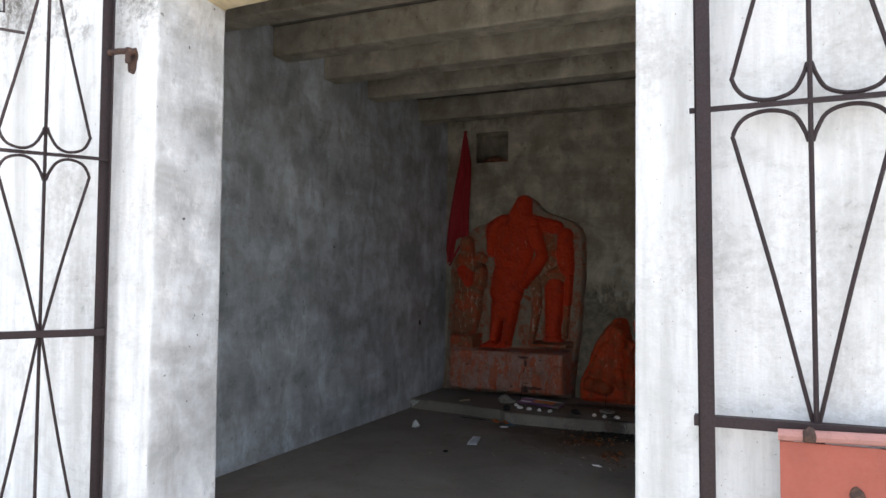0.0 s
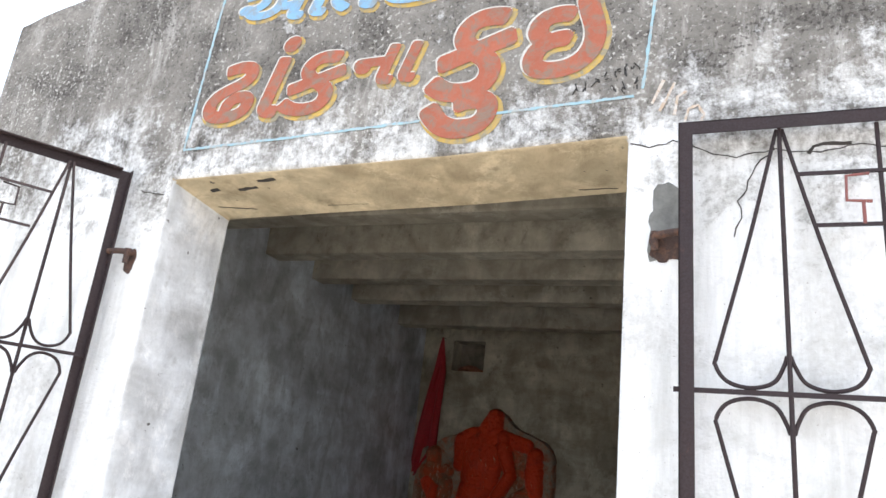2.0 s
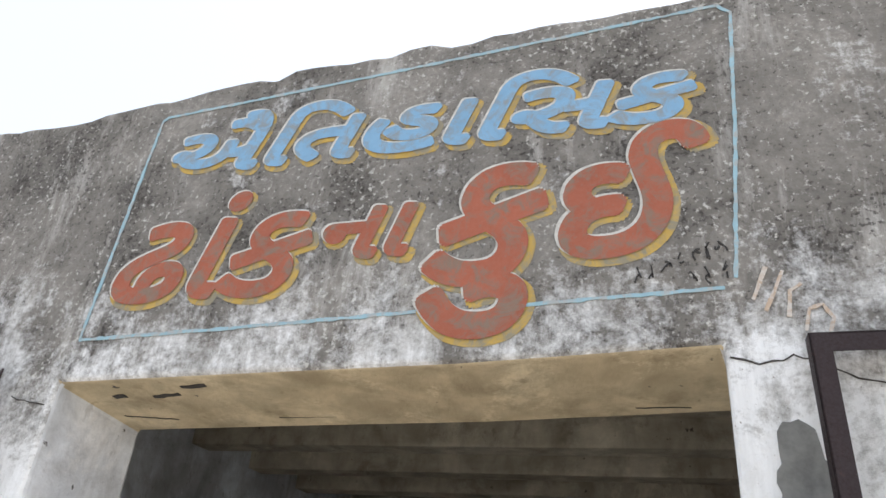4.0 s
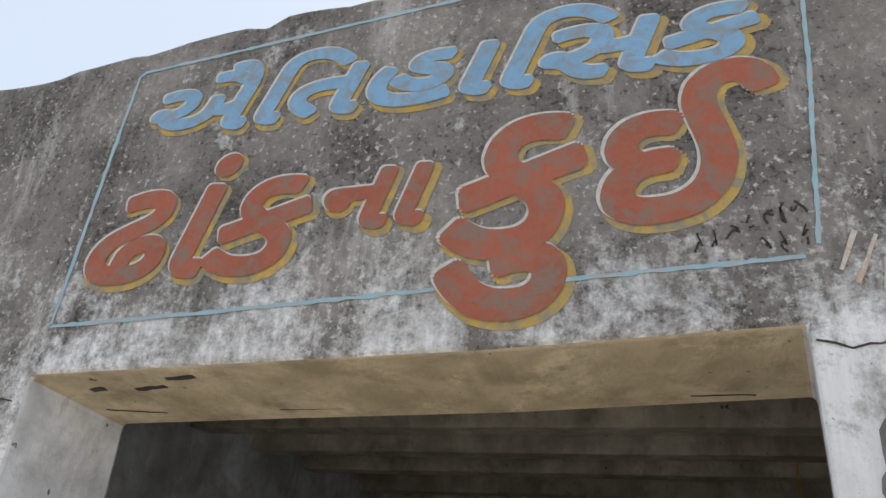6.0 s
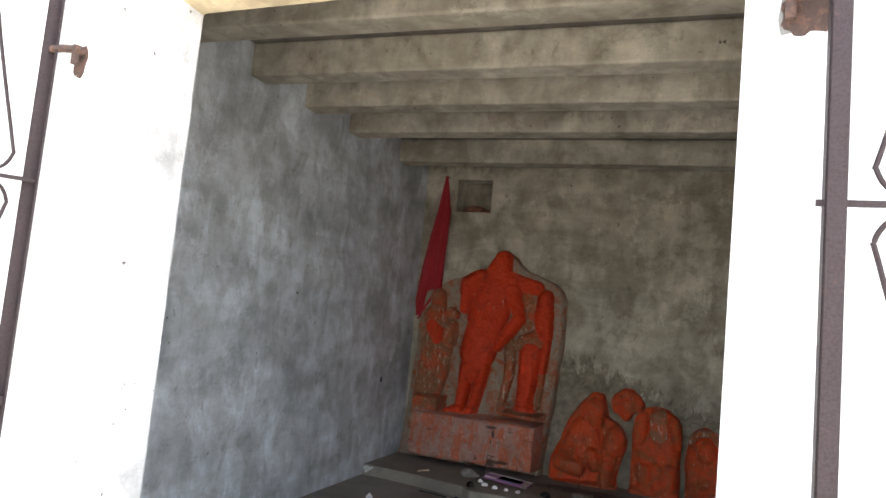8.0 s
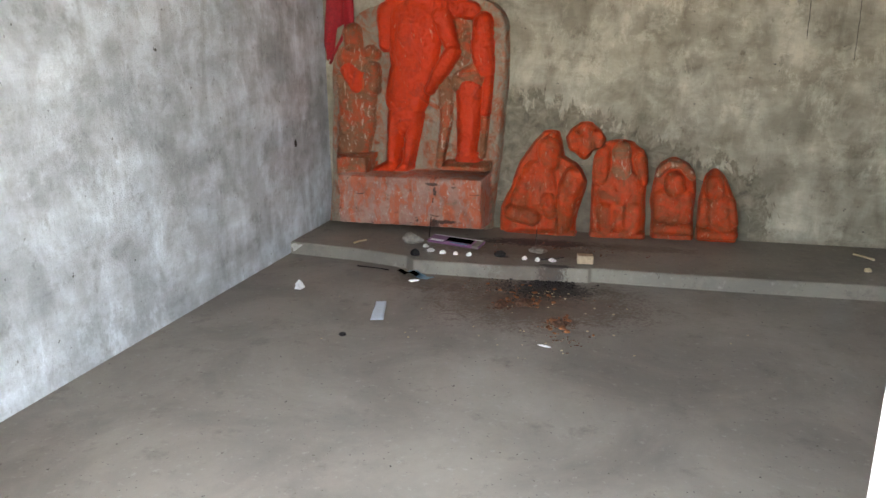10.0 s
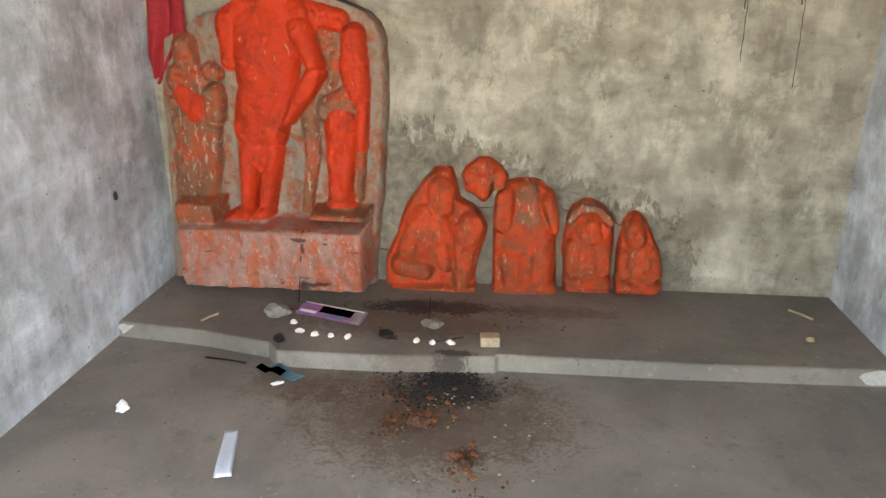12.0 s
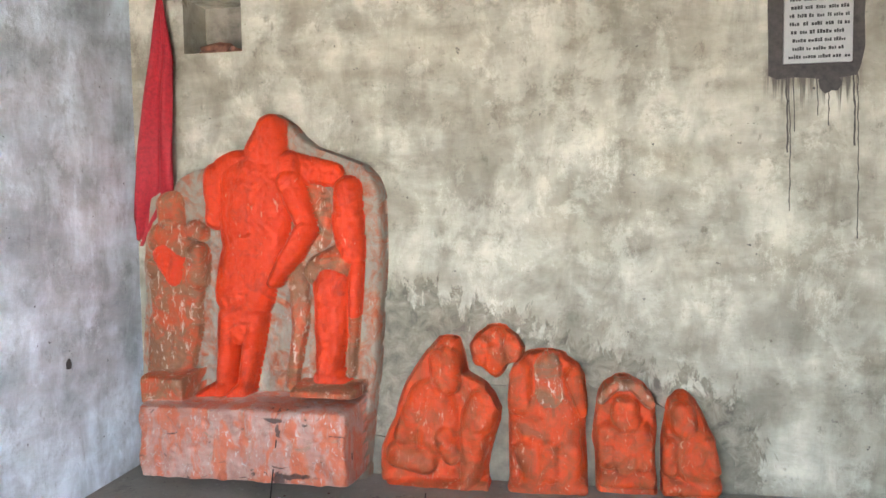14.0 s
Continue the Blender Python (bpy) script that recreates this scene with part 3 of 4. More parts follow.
def painted_sign():
    sign = thing("painted_sign", "hand-painted blue and brick-red lettering on the mildewed wall", "sign")
    words = (("ઐિતહાિસક", 0.140, 1.597, 2.700, 2.915, M_BLUE, 0.009), ("ઢાંક", 0.072, 0.655, 2.305, 2.630, M_BRICKRED, 0.0105), ("ના", 0.680, 0.930, 2.392, 2.545, M_BRICKRED, 0.009), ("કુ", 0.945, 1.250, 2.175, 2.630, M_BRICKRED, 0.015), ("ઈ", 1.270, 1.612, 2.350, 2.705, M_BRICKRED, 0.0155))
    for text, x0, x1, z0, z1, mat, weight in words:
        h = 0.25
        word = part("lettering", letters(text, x0, x1, z0, z1, -0.0042, weight, h), mat, sign)
        part("white_edge", letters(text, x0 - 0.008, x1 - 0.002, z0 + 0.004, z1 + 0.006, -0.0024, weight + 0.001, h), M_CHALK, word, "thin worn white edge")
        part("outline", letters(text, x0 - 0.001, x1 + 0.018, z0 - 0.017, z1 - 0.001, -0.0010, weight + 0.004, h), M_YELLOW, word, "ochre yellow outline")
    frame_lines = (((0.022, 2.212), (0.040, 2.58), (0.058, 2.925)), ((0.058, 2.925), (0.075, 2.938), (0.8, 2.985), (1.660, 3.045)), ((1.660, 3.045), (1.690, 3.015), (1.665, 2.66), (1.628, 2.29)), ((0.022, 2.212), (0.5, 2.228), (0.950, 2.248)), ((1.195, 2.252), (1.605, 2.268)))
    for i, pts in enumerate(frame_lines):
        part("border_line", ribbon(pts, 0.0095, -0.0008, 0.0012, i), M_LINE, sign)
    rnd = random.Random(3)
    for row, (x, end) in enumerate(((1.430, 1.60), (1.54, 1.62))):
        while x < end:
            w = rnd.uniform(0.014, 0.03)
            z = 2.290 + (x - 1.43) * 0.30 - row * 0.052
            for _ in range(2):
                pts = [(x + rnd.uniform(0, w), z + rnd.uniform(0, 0.042)) for _ in range(3)]
                part("scribble", ribbon(curve_flat(pts), 0.0038, -0.0008, 0.0006, int(x * 999)), M_BLACK, sign, "black brushed mark")
            x += w + 0.006
    for i, pts in enumerate((((1.655, 2.24), (1.685, 2.31)), ((1.675, 2.215), (1.715, 2.30)), ((1.715, 2.20), (1.722, 2.255), (1.745, 2.27)), ((1.74, 2.17), (1.752, 2.215), (1.775, 2.225), (1.79, 2.195), (1.78, 2.165)))):
        part("scribble", ribbon(pts, 0.008, -0.0008, 0.001, 80 + i), M_ORANGE_FAINT, sign, "faded orange brushed mark")


painted_sign()


def cracks():
    lines = (((1.597, 2.120), (1.652, 2.105), (1.712, 2.120), (1.747, 2.115), (1.812, 2.075), (1.872, 2.065), (1.962, 2.080), (2.062, 2.065), (2.152, 2.080), (2.312, 2.055)),
             ((1.962, 2.080), (1.912, 2.035), (1.892, 1.975), (1.872, 1.945), (1.877, 1.895), (1.862, 1.845)),
             ((2.032, 2.065), (2.072, 2.090), (2.132, 2.085)), ((-0.14, 2.06), (-0.07, 2.05), (-0.02, 2.04)))
    for i, pts in enumerate(lines):
        setting("plaster_crack", ribbon(pts, 0.0036 if i != 2 else 0.009, -0.0006, 0.004, 20 + i, 0.0012), M_CRACK, "jagged dark crack in the plaster")
    for i, pts in enumerate((((0.05, 0.20), (0.2, 0.235)), ((0.22, 0.10), (0.30, 0.09)), ((0.33, 0.055), (0.40, 0.05)), ((0.10, 0.09), (0.14, 0.085)), ((1.40, 0.26), (1.52, 0.27)), ((0.5, 0.242), (0.7, 0.256), (0.85, 0.236), (1.02, 0.262), (1.2, 0.25)))):
        bm = ribbon(pts, (0.0015 if i == 5 else 0.003) if i in (0, 4, 5) else 0.016, 0, 0.003, 30 + i, 0.0015)
        for v in bm.verts:
            v.co = Vector((v.co.x + 0.03 * v.co.z, v.co.z, DOOR_H - 0.003 + 0.031 * v.co.x - 0.145 * v.co.z + v.co.y))
        setting("soffit_flaw", bm, M_CRACK, "small dark hole or crack in the lintel underside")


cracks()


# ---- gate leaves ----
def curve_points(pts, n=7):
    """A smooth line through points (Catmull-Rom)."""
    p = [Vector(q) for q in pts]
    p = [2 * p[0] - p[1]] + p + [2 * p[-1] - p[-2]]
    out = []
    for i in range(1, len(p) - 2):
        for k in range(n):
            t = k / n
            out.append(0.5 * (2 * p[i] + (p[i + 1] - p[i - 1]) * t + (2 * p[i - 1] - 5 * p[i] + 4 * p[i + 1] - p[i + 2]) * t * t + (3 * p[i] - p[i - 1] - 3 * p[i + 1] + p[i + 2]) * t ** 3))
    out.append(p[-2])
    return out


def gate_leaf(label, z_bar, z_rail, with_lock, W=0.90, COLUMN=0.238):
    """A leaf in its own plane: hinge stile at u = 0, the rest towards +x; z is height."""
    g = thing("gate_leaf", label, "gate", "gate leaves")
    TOP, LOW = 2.14, 0.05
    for u in (0.0, W - 0.035):
        bm = box((u, -0.018, LOW), (u + 0.035, -0.014, TOP))
        add_box(bm, (u if u else 0.0, -0.018, LOW), ((u if u else 0.0) + 0.004, 0.018, TOP)) if not u else add_box(bm, (u + 0.031, -0.018, LOW), (u + 0.035, 0.018, TOP))
        part("stile", bm, M_STEEL, g)
    for z, h in ((TOP - 0.035, 0.035), (LOW, 0.035)):
        bm = box((0.035, -0.018, z), (W - 0.035, -0.014, z + h))
        add_box(bm, (0.035, -0.018, z + (h - 0.004 if z > 1 else 0)), (W - 0.035, 0.018, z + (h if z > 1 else 0.004)))
        part("rail", bm, M_STEEL, g)
    part("cross_bar", box((-0.012 if with_lock else 0.004, -0.008, z_bar - 0.005), (W - 0.01, 0.002, z_bar + 0.006)), M_STEEL, g)
    part("lock_rail", box((-0.01 if with_lock else 0.004, -0.017, z_rail - 0.012), (W - 0.006, 0.010, z_rail + 0.012), 0.002), M_STEEL, g)
    MID, K = W / 2, COLUMN / 0.238
    zt, zb = TOP - 0.03, LOW + 0.03
    for c in (COLUMN, W - COLUMN):
        part("centre_rod", tube([(c, -0.002, zb), (c, -0.002, (zt + zb) / 2), (c, -0.002, zt)], 0.0055), M_STEEL, g)
        for s in (-1, 1):
            for apex, lobe, d in ((zt, z_bar, 1), (z_rail + 0.01, z_bar, -1), (z_rail - 0.01, zb + 0.03, 1)):
                # a long straight arm from the apex that curls round a lobe and returns to the middle rod
                e = lobe + d * 0.012
                arm = [(c + s * 0.006, 0.004, apex), (c + s * K * 0.077, 0.004, apex + (e + d * 0.085 - apex) * 0.52)]
                arm += [(c + s * K * 0.150, 0.004, e + d * 0.085), (c + s * K * 0.157, 0.004, e + d * 0.05), (c + s * K * 0.132, 0.004, e + d * 0.013), (c + s * K * 0.082, 0.004, e), (c + s * 0.034, 0.004, e + d * 0.014), (c + s * 0.012, 0.004, e + d * 0.05), (c + s * 0.004, 0.004, e + d * 0.075)]
                part("scroll", tube(curve_points(arm, 5), 0.005, 7), M_STEEL, g)
    for z0 in (zt - 0.125, zt - 0.258):
        half = MID - COLUMN - 0.006 - 0.155 * (zt - z0) / (zt - z_bar)
        part("panel_bar", box((MID - half, -0.004, z0 - 0.004), (MID + half, 0.004, z0 + 0.004)), M_STEEL, g)
    part("panel_post", tube([(MID, 0.002, zt), (MID, 0.002, z_bar)], 0.005), M_STEEL, g)
    z1, z0 = zt - 0.125, zt - 0.258
    for k in (-1, 1):
        m = MID + k * 0.045
        zc = (z0 + z1) / 2
        hook = [(m + 0.02, 0, z1 - 0.008), (m - 0.028, 0, z1 - 0.012), (m - 0.03, 0, zc - 0.008), (m + 0.022, 0, zc - 0.012)]
        part("panel_hook", tube([(x, -0.004, z) for x, _, z in hook], 0.004, 6), M_HOOK if with_lock else M_STEEL, g, "thin bent rod in the gate panel")
        part("panel_hook", tube([(m + 0.004, -0.004, zc - 0.012), (m + 0.004, -0.004, z0)], 0.004, 6), M_HOOK if with_lock else M_STEEL, g, "thin bent rod in the gate panel")
    if with_lock:
        plate = part("lock_plate", box((0.165, -0.024, z_rail - 0.38), (0.68, -0.019, z_rail - 0.028), 0.002), M_OXIDE, g, "red oxide painted sheet metal plate")
        part("rivet", lump((0.308, -0.026, z_rail - 0.128), (0.014, 0.006, 0.018), 3), M_RUST, plate)
        bolt = part("slide_bolt", tube([(0.162, -0.028, z_rail - 0.014), (0.4, -0.028, z_rail - 0.008), (0.70, -0.028, z_rail - 0.012)], 0.0125, 10), M_PINK, g, "faded red slide bolt")
        part("bolt_knob", lump((0.222, -0.038, z_rail - 0.012), (0.014, 0.014, 0.02), 8), M_RUST, bolt)
    return g


gr = gate_leaf("dark brown steel gate leaf with heart scrolls, folded against wall", 1.452, 0.745, True)
gr.matrix_world = pose(1.752, -0.050, 0, 0, -0.6, 0.6)
gl = gate_leaf("dark brown steel gate leaf with heart scrolls, swung open outwards", 1.465, 0.875, False, 0.80, 0.198)
gl.matrix_world = pose(-0.168, -0.028, -0.015, 0, 0, -121)


def gate_hinge(leaf, x, z, to):
    """A pin in the plaster and a strap to the leaf's stile."""
    bpy.context.view_layer.update()
    back = leaf.matrix_world.inverted()
    lug = part("hinge", tube([(x, 0.03, z + 0.008), (x, -0.03, z + 0.004)], 0.012, 10), M_RUST, leaf, "rusty iron hinge let into the wall")
    pin = part("pin", tube([(x, -0.022, z - 0.034), (x, -0.022, z + 0.018)], 0.010, 10), M_RUST, lug)
    strap = part("strap", tube([(x, -0.024, z + 0.006), ((x + to[0]) / 2, to[1] * 0.5 - 0.014, z + 0.008), (to[0], to[1], z + 0.006)], 0.0105, 8), M_RUST, lug)
    lug.matrix_parent_inverse = back


gate_hinge(gr, 1.672, 1.838, (1.765, -0.056))
gate_hinge(gl, -0.105, 1.815, (-0.182, -0.034))
gate_hinge(gr, 1.672, 0.22, (1.765, -0.056))
gate_hinge(gl, -0.105, 0.22, (-0.182, -0.034))


setting("cement_patch", blotch(1.645, 1.745, 1.79, 1.99, 0, 5), M_CEMENT, "grey cement repair patch beside the hinge")
setting("rust_patch", blotch(1.65, 1.74, 1.775, 1.87, 0, 9, 0.0032), M_RUST, "rust stain below the hinge")
setting("rust_patch", blotch(-0.13, -0.085, 1.755, 1.84, 0, 2, 0.0012), M_RUST, "rust stain round the hinge pin")


# ---- carved reliefs ----
def relief(name, label, category, outline, limbs, mats, y_back, step=0.011, edge=0.03, block=(), base=0.0, group="", carve=0.0):
    """A carved slab: its outline as rows of height, left and right; limbs are tapered strokes
    (x0, z0, r0, x1, z1, r1, depth, slot) raised from it; blocks are raised rectangles."""
    zs = [r[0] for r in outline]
    nz = max(8, int((zs[-1] - zs[0]) / step))
    nx = max(8, int((max(r[2] for r in outline) - min(r[1] for r in outline)) / step))
    Z = np.linspace(zs[0], zs[-1], nz)
    L, R = (np.interp(Z, zs, [r[k] for r in outline]) for k in (1, 2))
    U = np.linspace(0, 1, nx)
    X = L[:, None] + (R - L)[:, None] * U[None, :]
    ZZ = np.repeat(Z[:, None], nx, 1)
    rim = np.minimum(np.minimum(X - L[:, None], R[:, None] - X), np.minimum(ZZ * 0 + 1, (Z[-1] - ZZ) * 1.0))
    H = base + edge * np.sqrt(np.clip(1 - (1 - np.clip(rim / 0.03, 0, 1)) ** 2, 0, 1))
    S = np.zeros(H.shape, int)
    for x0, z0, r0, x1, z1, r1, depth, slot in limbs:
        dx, dz = x1 - x0, z1 - z0
        t = np.clip(((X - x0) * dx + (ZZ - z0) * dz) / max(1e-6, dx * dx + dz * dz), 0, 1)
        d = np.hypot(X - x0 - t * dx, ZZ - z0 - t * dz) / (r0 + (r1 - r0) * t)
        h = base + edge + 0.85 * depth * np.clip(1 - d ** 2.7, 0, 1) ** 0.5
        up = (h > H) & (d < 1)
        S[up & (h > base + edge + 0.012)] = slot
        H = np.where(up, h, H)
    for x0, x1, z0, z1, depth, slot in block:
        q = np.minimum(np.minimum(X - x0, x1 - X), np.minimum(ZZ - z0, z1 - ZZ)) / 0.022
        h = base + edge + depth * np.clip(1 - (1 - np.clip(q, 0, 1)) ** 3, 0, 1)
        up = (h > H) & (q > 0)
        S[up & (q > 0.1)] = slot
        H = np.where(up, h, H)
    bm = bmesh.new()
    V = [[None] * nx for _ in range(nz)]
    B = [[None] * nx for _ in range(nz)]
    for i in range(nz):
        for j in range(nx):
            w = 0.011 * noise.noise(Vector((X[i, j] * 13, ZZ[i, j] * 11, 3.0))) + 0.0045 * noise.noise(Vector((X[i, j] * 45, ZZ[i, j] * 45, 9.0)))
            if carve and ZZ[i, j] < 0.45:
                p = Vector((X[i, j] * 9, ZZ[i, j] * 6.5, 1.0))
                w += carve * (abs(noise.noise(p)) + 0.6 * noise.noise(p * 2.3)) * min(1.0, max(0.0, (0.45 - ZZ[i, j]) * 25))
            V[i][j] = bm.verts.new((X[i, j], y_back - H[i, j] - w * (0.2 + min(1, H[i, j] * 12)), ZZ[i, j]))
    for i in range(nz - 1):
        for j in range(nx - 1):
            f = bm.faces.new((V[i][j], V[i][j + 1], V[i + 1][j + 1], V[i + 1][j]))
            f.material_index = int(max(S[i, j], S[i + 1, j + 1]))
            f.smooth = True
    ring = [V[0][j] for j in range(nx)] + [V[i][nx - 1] for i in range(1, nz)] + [V[nz - 1][j] for j in range(nx - 2, -1, -1)] + [V[i][0] for i in range(nz - 2, 0, -1)]
    back = [bm.verts.new((v.co.x, y_back, v.co.z)) for v in ring]
    for k in range(len(ring)):
        m = (k + 1) % len(ring)
        bm.faces.new((ring[m], ring[k], back[k], back[m]))
    bmesh.ops.recalc_face_normals(bm, faces=bm.faces)
    return tagged(part(name, bm, mats), label, category, group)


STELE_EDGE = (
    (0.050, -0.740, 0.440), (0.078, -0.740, 0.440), (0.277, -0.716, 0.453),
    (0.444, -0.703, 0.471), (0.552, -0.700, 0.488), (0.712, -0.689, 0.502),
    (0.922, -0.671, 0.518), (1.052, -0.676, 0.528), (1.129, -0.669, 0.530),
    (1.231, -0.648, 0.529), (1.371, -0.624, 0.527), (1.408, -0.568, 0.517),
    (1.457, -0.458, 0.495), (1.507, -0.350, 0.446), (1.543, -0.231, 0.357),
    (1.594, -0.135, 0.214), (1.645, -0.106, 0.153), (1.696, -0.072, 0.110),
    (1.740, -0.029, 0.040), (1.745, -0.029, 0.039), (1.749, -0.019, 0.029),
    (1.751, -0.008, 0.018),
)
STELE_MAIN = (
    (0.020, 1.671, 0.073, -0.008, 1.573, 0.106, 0.101, 1), (-0.187, 1.511, 0.077, 0.093, 1.495, 0.083, 0.086, 1), (-0.071, 1.395, 0.191, -0.077, 1.184, 0.164, 0.115, 1),
    (-0.092, 1.084, 0.156, -0.132, 0.933, 0.147, 0.115, 1), (-0.132, 0.933, 0.147, -0.148, 0.778, 0.096, 0.108, 1), (-0.201, 0.816, 0.062, -0.230, 0.487, 0.043, 0.108, 1),
    (-0.233, 0.487, 0.050, -0.336, 0.456, 0.024, 0.137, 1), (-0.070, 0.820, 0.056, -0.131, 0.493, 0.042, 0.101, 1), (-0.132, 0.488, 0.046, -0.182, 0.466, 0.026, 0.130, 1),
    (0.108, 1.431, 0.074, 0.188, 1.235, 0.052, 0.108, 1), (0.188, 1.226, 0.055, 0.077, 1.060, 0.051, 0.115, 1), (0.077, 1.060, 0.043, 0.031, 0.985, 0.033, 0.122, 1),
    (-0.251, 1.468, 0.066, -0.262, 1.266, 0.046, 0.094, 1),
)
STELE_RIGHT = (
    (0.121, 1.500, 0.069, 0.303, 1.464, 0.056, 0.050, 1), (0.216, 1.351, 0.089, 0.225, 1.193, 0.083, 0.022, 2), (0.373, 1.395, 0.063, 0.369, 1.319, 0.068, 0.094, 1),
    (0.368, 1.264, 0.076, 0.382, 1.108, 0.066, 0.086, 1), (0.346, 1.079, 0.081, 0.233, 1.030, 0.073, 0.079, 2), (0.292, 0.987, 0.093, 0.284, 0.766, 0.078, 0.094, 1),
    (0.281, 0.765, 0.078, 0.270, 0.602, 0.063, 0.094, 1), (0.259, 0.538, 0.066, 0.311, 0.530, 0.063, 0.101, 1), (0.406, 1.060, 0.035, 0.394, 0.842, 0.030, 0.072, 1),
    (0.394, 0.842, 0.028, 0.372, 0.569, 0.023, 0.050, 2), (0.130, 1.022, 0.053, 0.135, 0.799, 0.043, 0.050, 2), (0.135, 0.799, 0.040, 0.085, 0.503, 0.030, 0.050, 2),
)
STELE_LEFT = (
    (-0.495, 1.338, 0.068, -0.488, 1.270, 0.068, 0.086, 2), (-0.523, 1.174, 0.093, -0.468, 1.173, 0.092, 0.079, 2), (-0.507, 1.108, 0.080, -0.464, 0.999, 0.067, 0.090, 1),
    (-0.369, 1.217, 0.051, -0.340, 1.206, 0.041, 0.079, 2), (-0.362, 1.108, 0.057, -0.367, 0.992, 0.057, 0.086, 2), (-0.478, 0.951, 0.142, -0.481, 0.806, 0.127, 0.079, 2),
    (-0.539, 0.777, 0.088, -0.564, 0.560, 0.073, 0.079, 2), (-0.427, 0.781, 0.079, -0.471, 0.557, 0.065, 0.072, 2), (-0.358, 1.378, 0.125, -0.318, 1.249, 0.077, 0.014, 2),
    (-0.579, 1.056, 0.044, -0.577, 1.029, 0.044, 0.079, 2),
)
relief("carved_stele", "tall weathered stone relief smeared with bright vermilion paint", "relief", STELE_EDGE, STELE_MAIN + STELE_RIGHT + STELE_LEFT, [M_STONE, M_IDOL, M_IDOL_WORN, M_IDOL_BASE], BACK, 0.005, 0.085,
       ((-0.547, 0.435, 0.123, 0.464, 0.265, 3), (-0.587, -0.353, 0.430, 0.573, 0.190, 2), (0.133, 0.442, 0.481, 0.534, 0.200, 2)), 0.0, "", 0.02)

setting("cement_bed", extruded([(0.40, 0.04), (2.03, 0.04), (2.035, 0.22), (1.99, 0.27), (1.90, 0.38), (1.79, 0.41), (1.70, 0.46), (1.58, 0.49), (1.45, 0.51), (1.36, 0.57), (1.22, 0.59), (1.13, 0.57), (1.06, 0.51), (0.92, 0.51), (0.84, 0.55), (0.70, 0.51), (0.60, 0.41), (0.50, 0.25), (0.42, 0.26)], BACK - 0.014, BACK + 0.001), M_BED, "grey-green oily cement bedding round the small idols")
relief("carved_idol", "seated stone idol coated in orange vermilion against the wall", "idol", (
    (0.040, 0.480, 1.015), (0.089, 0.483, 0.987), (0.149, 0.482, 0.987),
    (0.224, 0.488, 1.001), (0.299, 0.520, 1.022), (0.358, 0.553, 1.042),
    (0.416, 0.566, 1.045), (0.487, 0.590, 1.013), (0.527, 0.608, 0.975),
    (0.571, 0.637, 0.896), (0.656, 0.695, 0.881), (0.718, 0.752, 0.861),
    (0.726, 0.755, 0.858), (0.732, 0.771, 0.842), (0.735, 0.788, 0.825),
), (
    (0.801, 0.626, 0.074, 0.806, 0.544, 0.068, 0.072, 1), (0.736, 0.443, 0.110, 0.762, 0.316, 0.118, 0.061, 1), (0.974, 0.445, 0.078, 0.947, 0.374, 0.081, 0.086, 1),
    (0.926, 0.309, 0.068, 0.911, 0.120, 0.048, 0.079, 1), (0.803, 0.304, 0.055, 0.829, 0.219, 0.048, 0.094, 1), (0.590, 0.205, 0.064, 0.703, 0.182, 0.063, 0.094, 1),
    (0.542, 0.052, 0.029, 0.987, 0.080, 0.028, 0.072, 1), (0.659, 0.397, 0.056, 0.621, 0.295, 0.057, 0.058, 1),
), [M_IDOL_SMALL, M_IDOL_SMALL, M_IDOL_WORN], BACK, 0.0075, 0.085, (), 0.0, "small idols")
relief("carved_idol", "round stone boss painted vermilion above the small idols", "idol", (
    (0.555, 1.002, 1.040), (0.571, 0.982, 1.056), (0.612, 0.935, 1.076),
    (0.640, 0.908, 1.147), (0.688, 0.897, 1.150), (0.742, 0.929, 1.116),
    (0.776, 0.976, 1.070), (0.783, 0.978, 1.068), (0.788, 0.992, 1.054),
    (0.791, 1.007, 1.039),
), (
    (1.028, 0.685, 0.053, 1.022, 0.611, 0.037, 0.036, 1), (0.956, 0.697, 0.046, 0.958, 0.643, 0.040, 0.032, 1), (1.101, 0.700, 0.046, 1.107, 0.660, 0.033, 0.036, 1),
    (1.030, 0.739, 0.039, 1.030, 0.732, 0.039, 0.029, 1),
), [M_IDOL_SMALL, M_IDOL_SMALL, M_IDOL_WORN], BACK, 0.0075, 0.06, (), 0.0, "small idols")
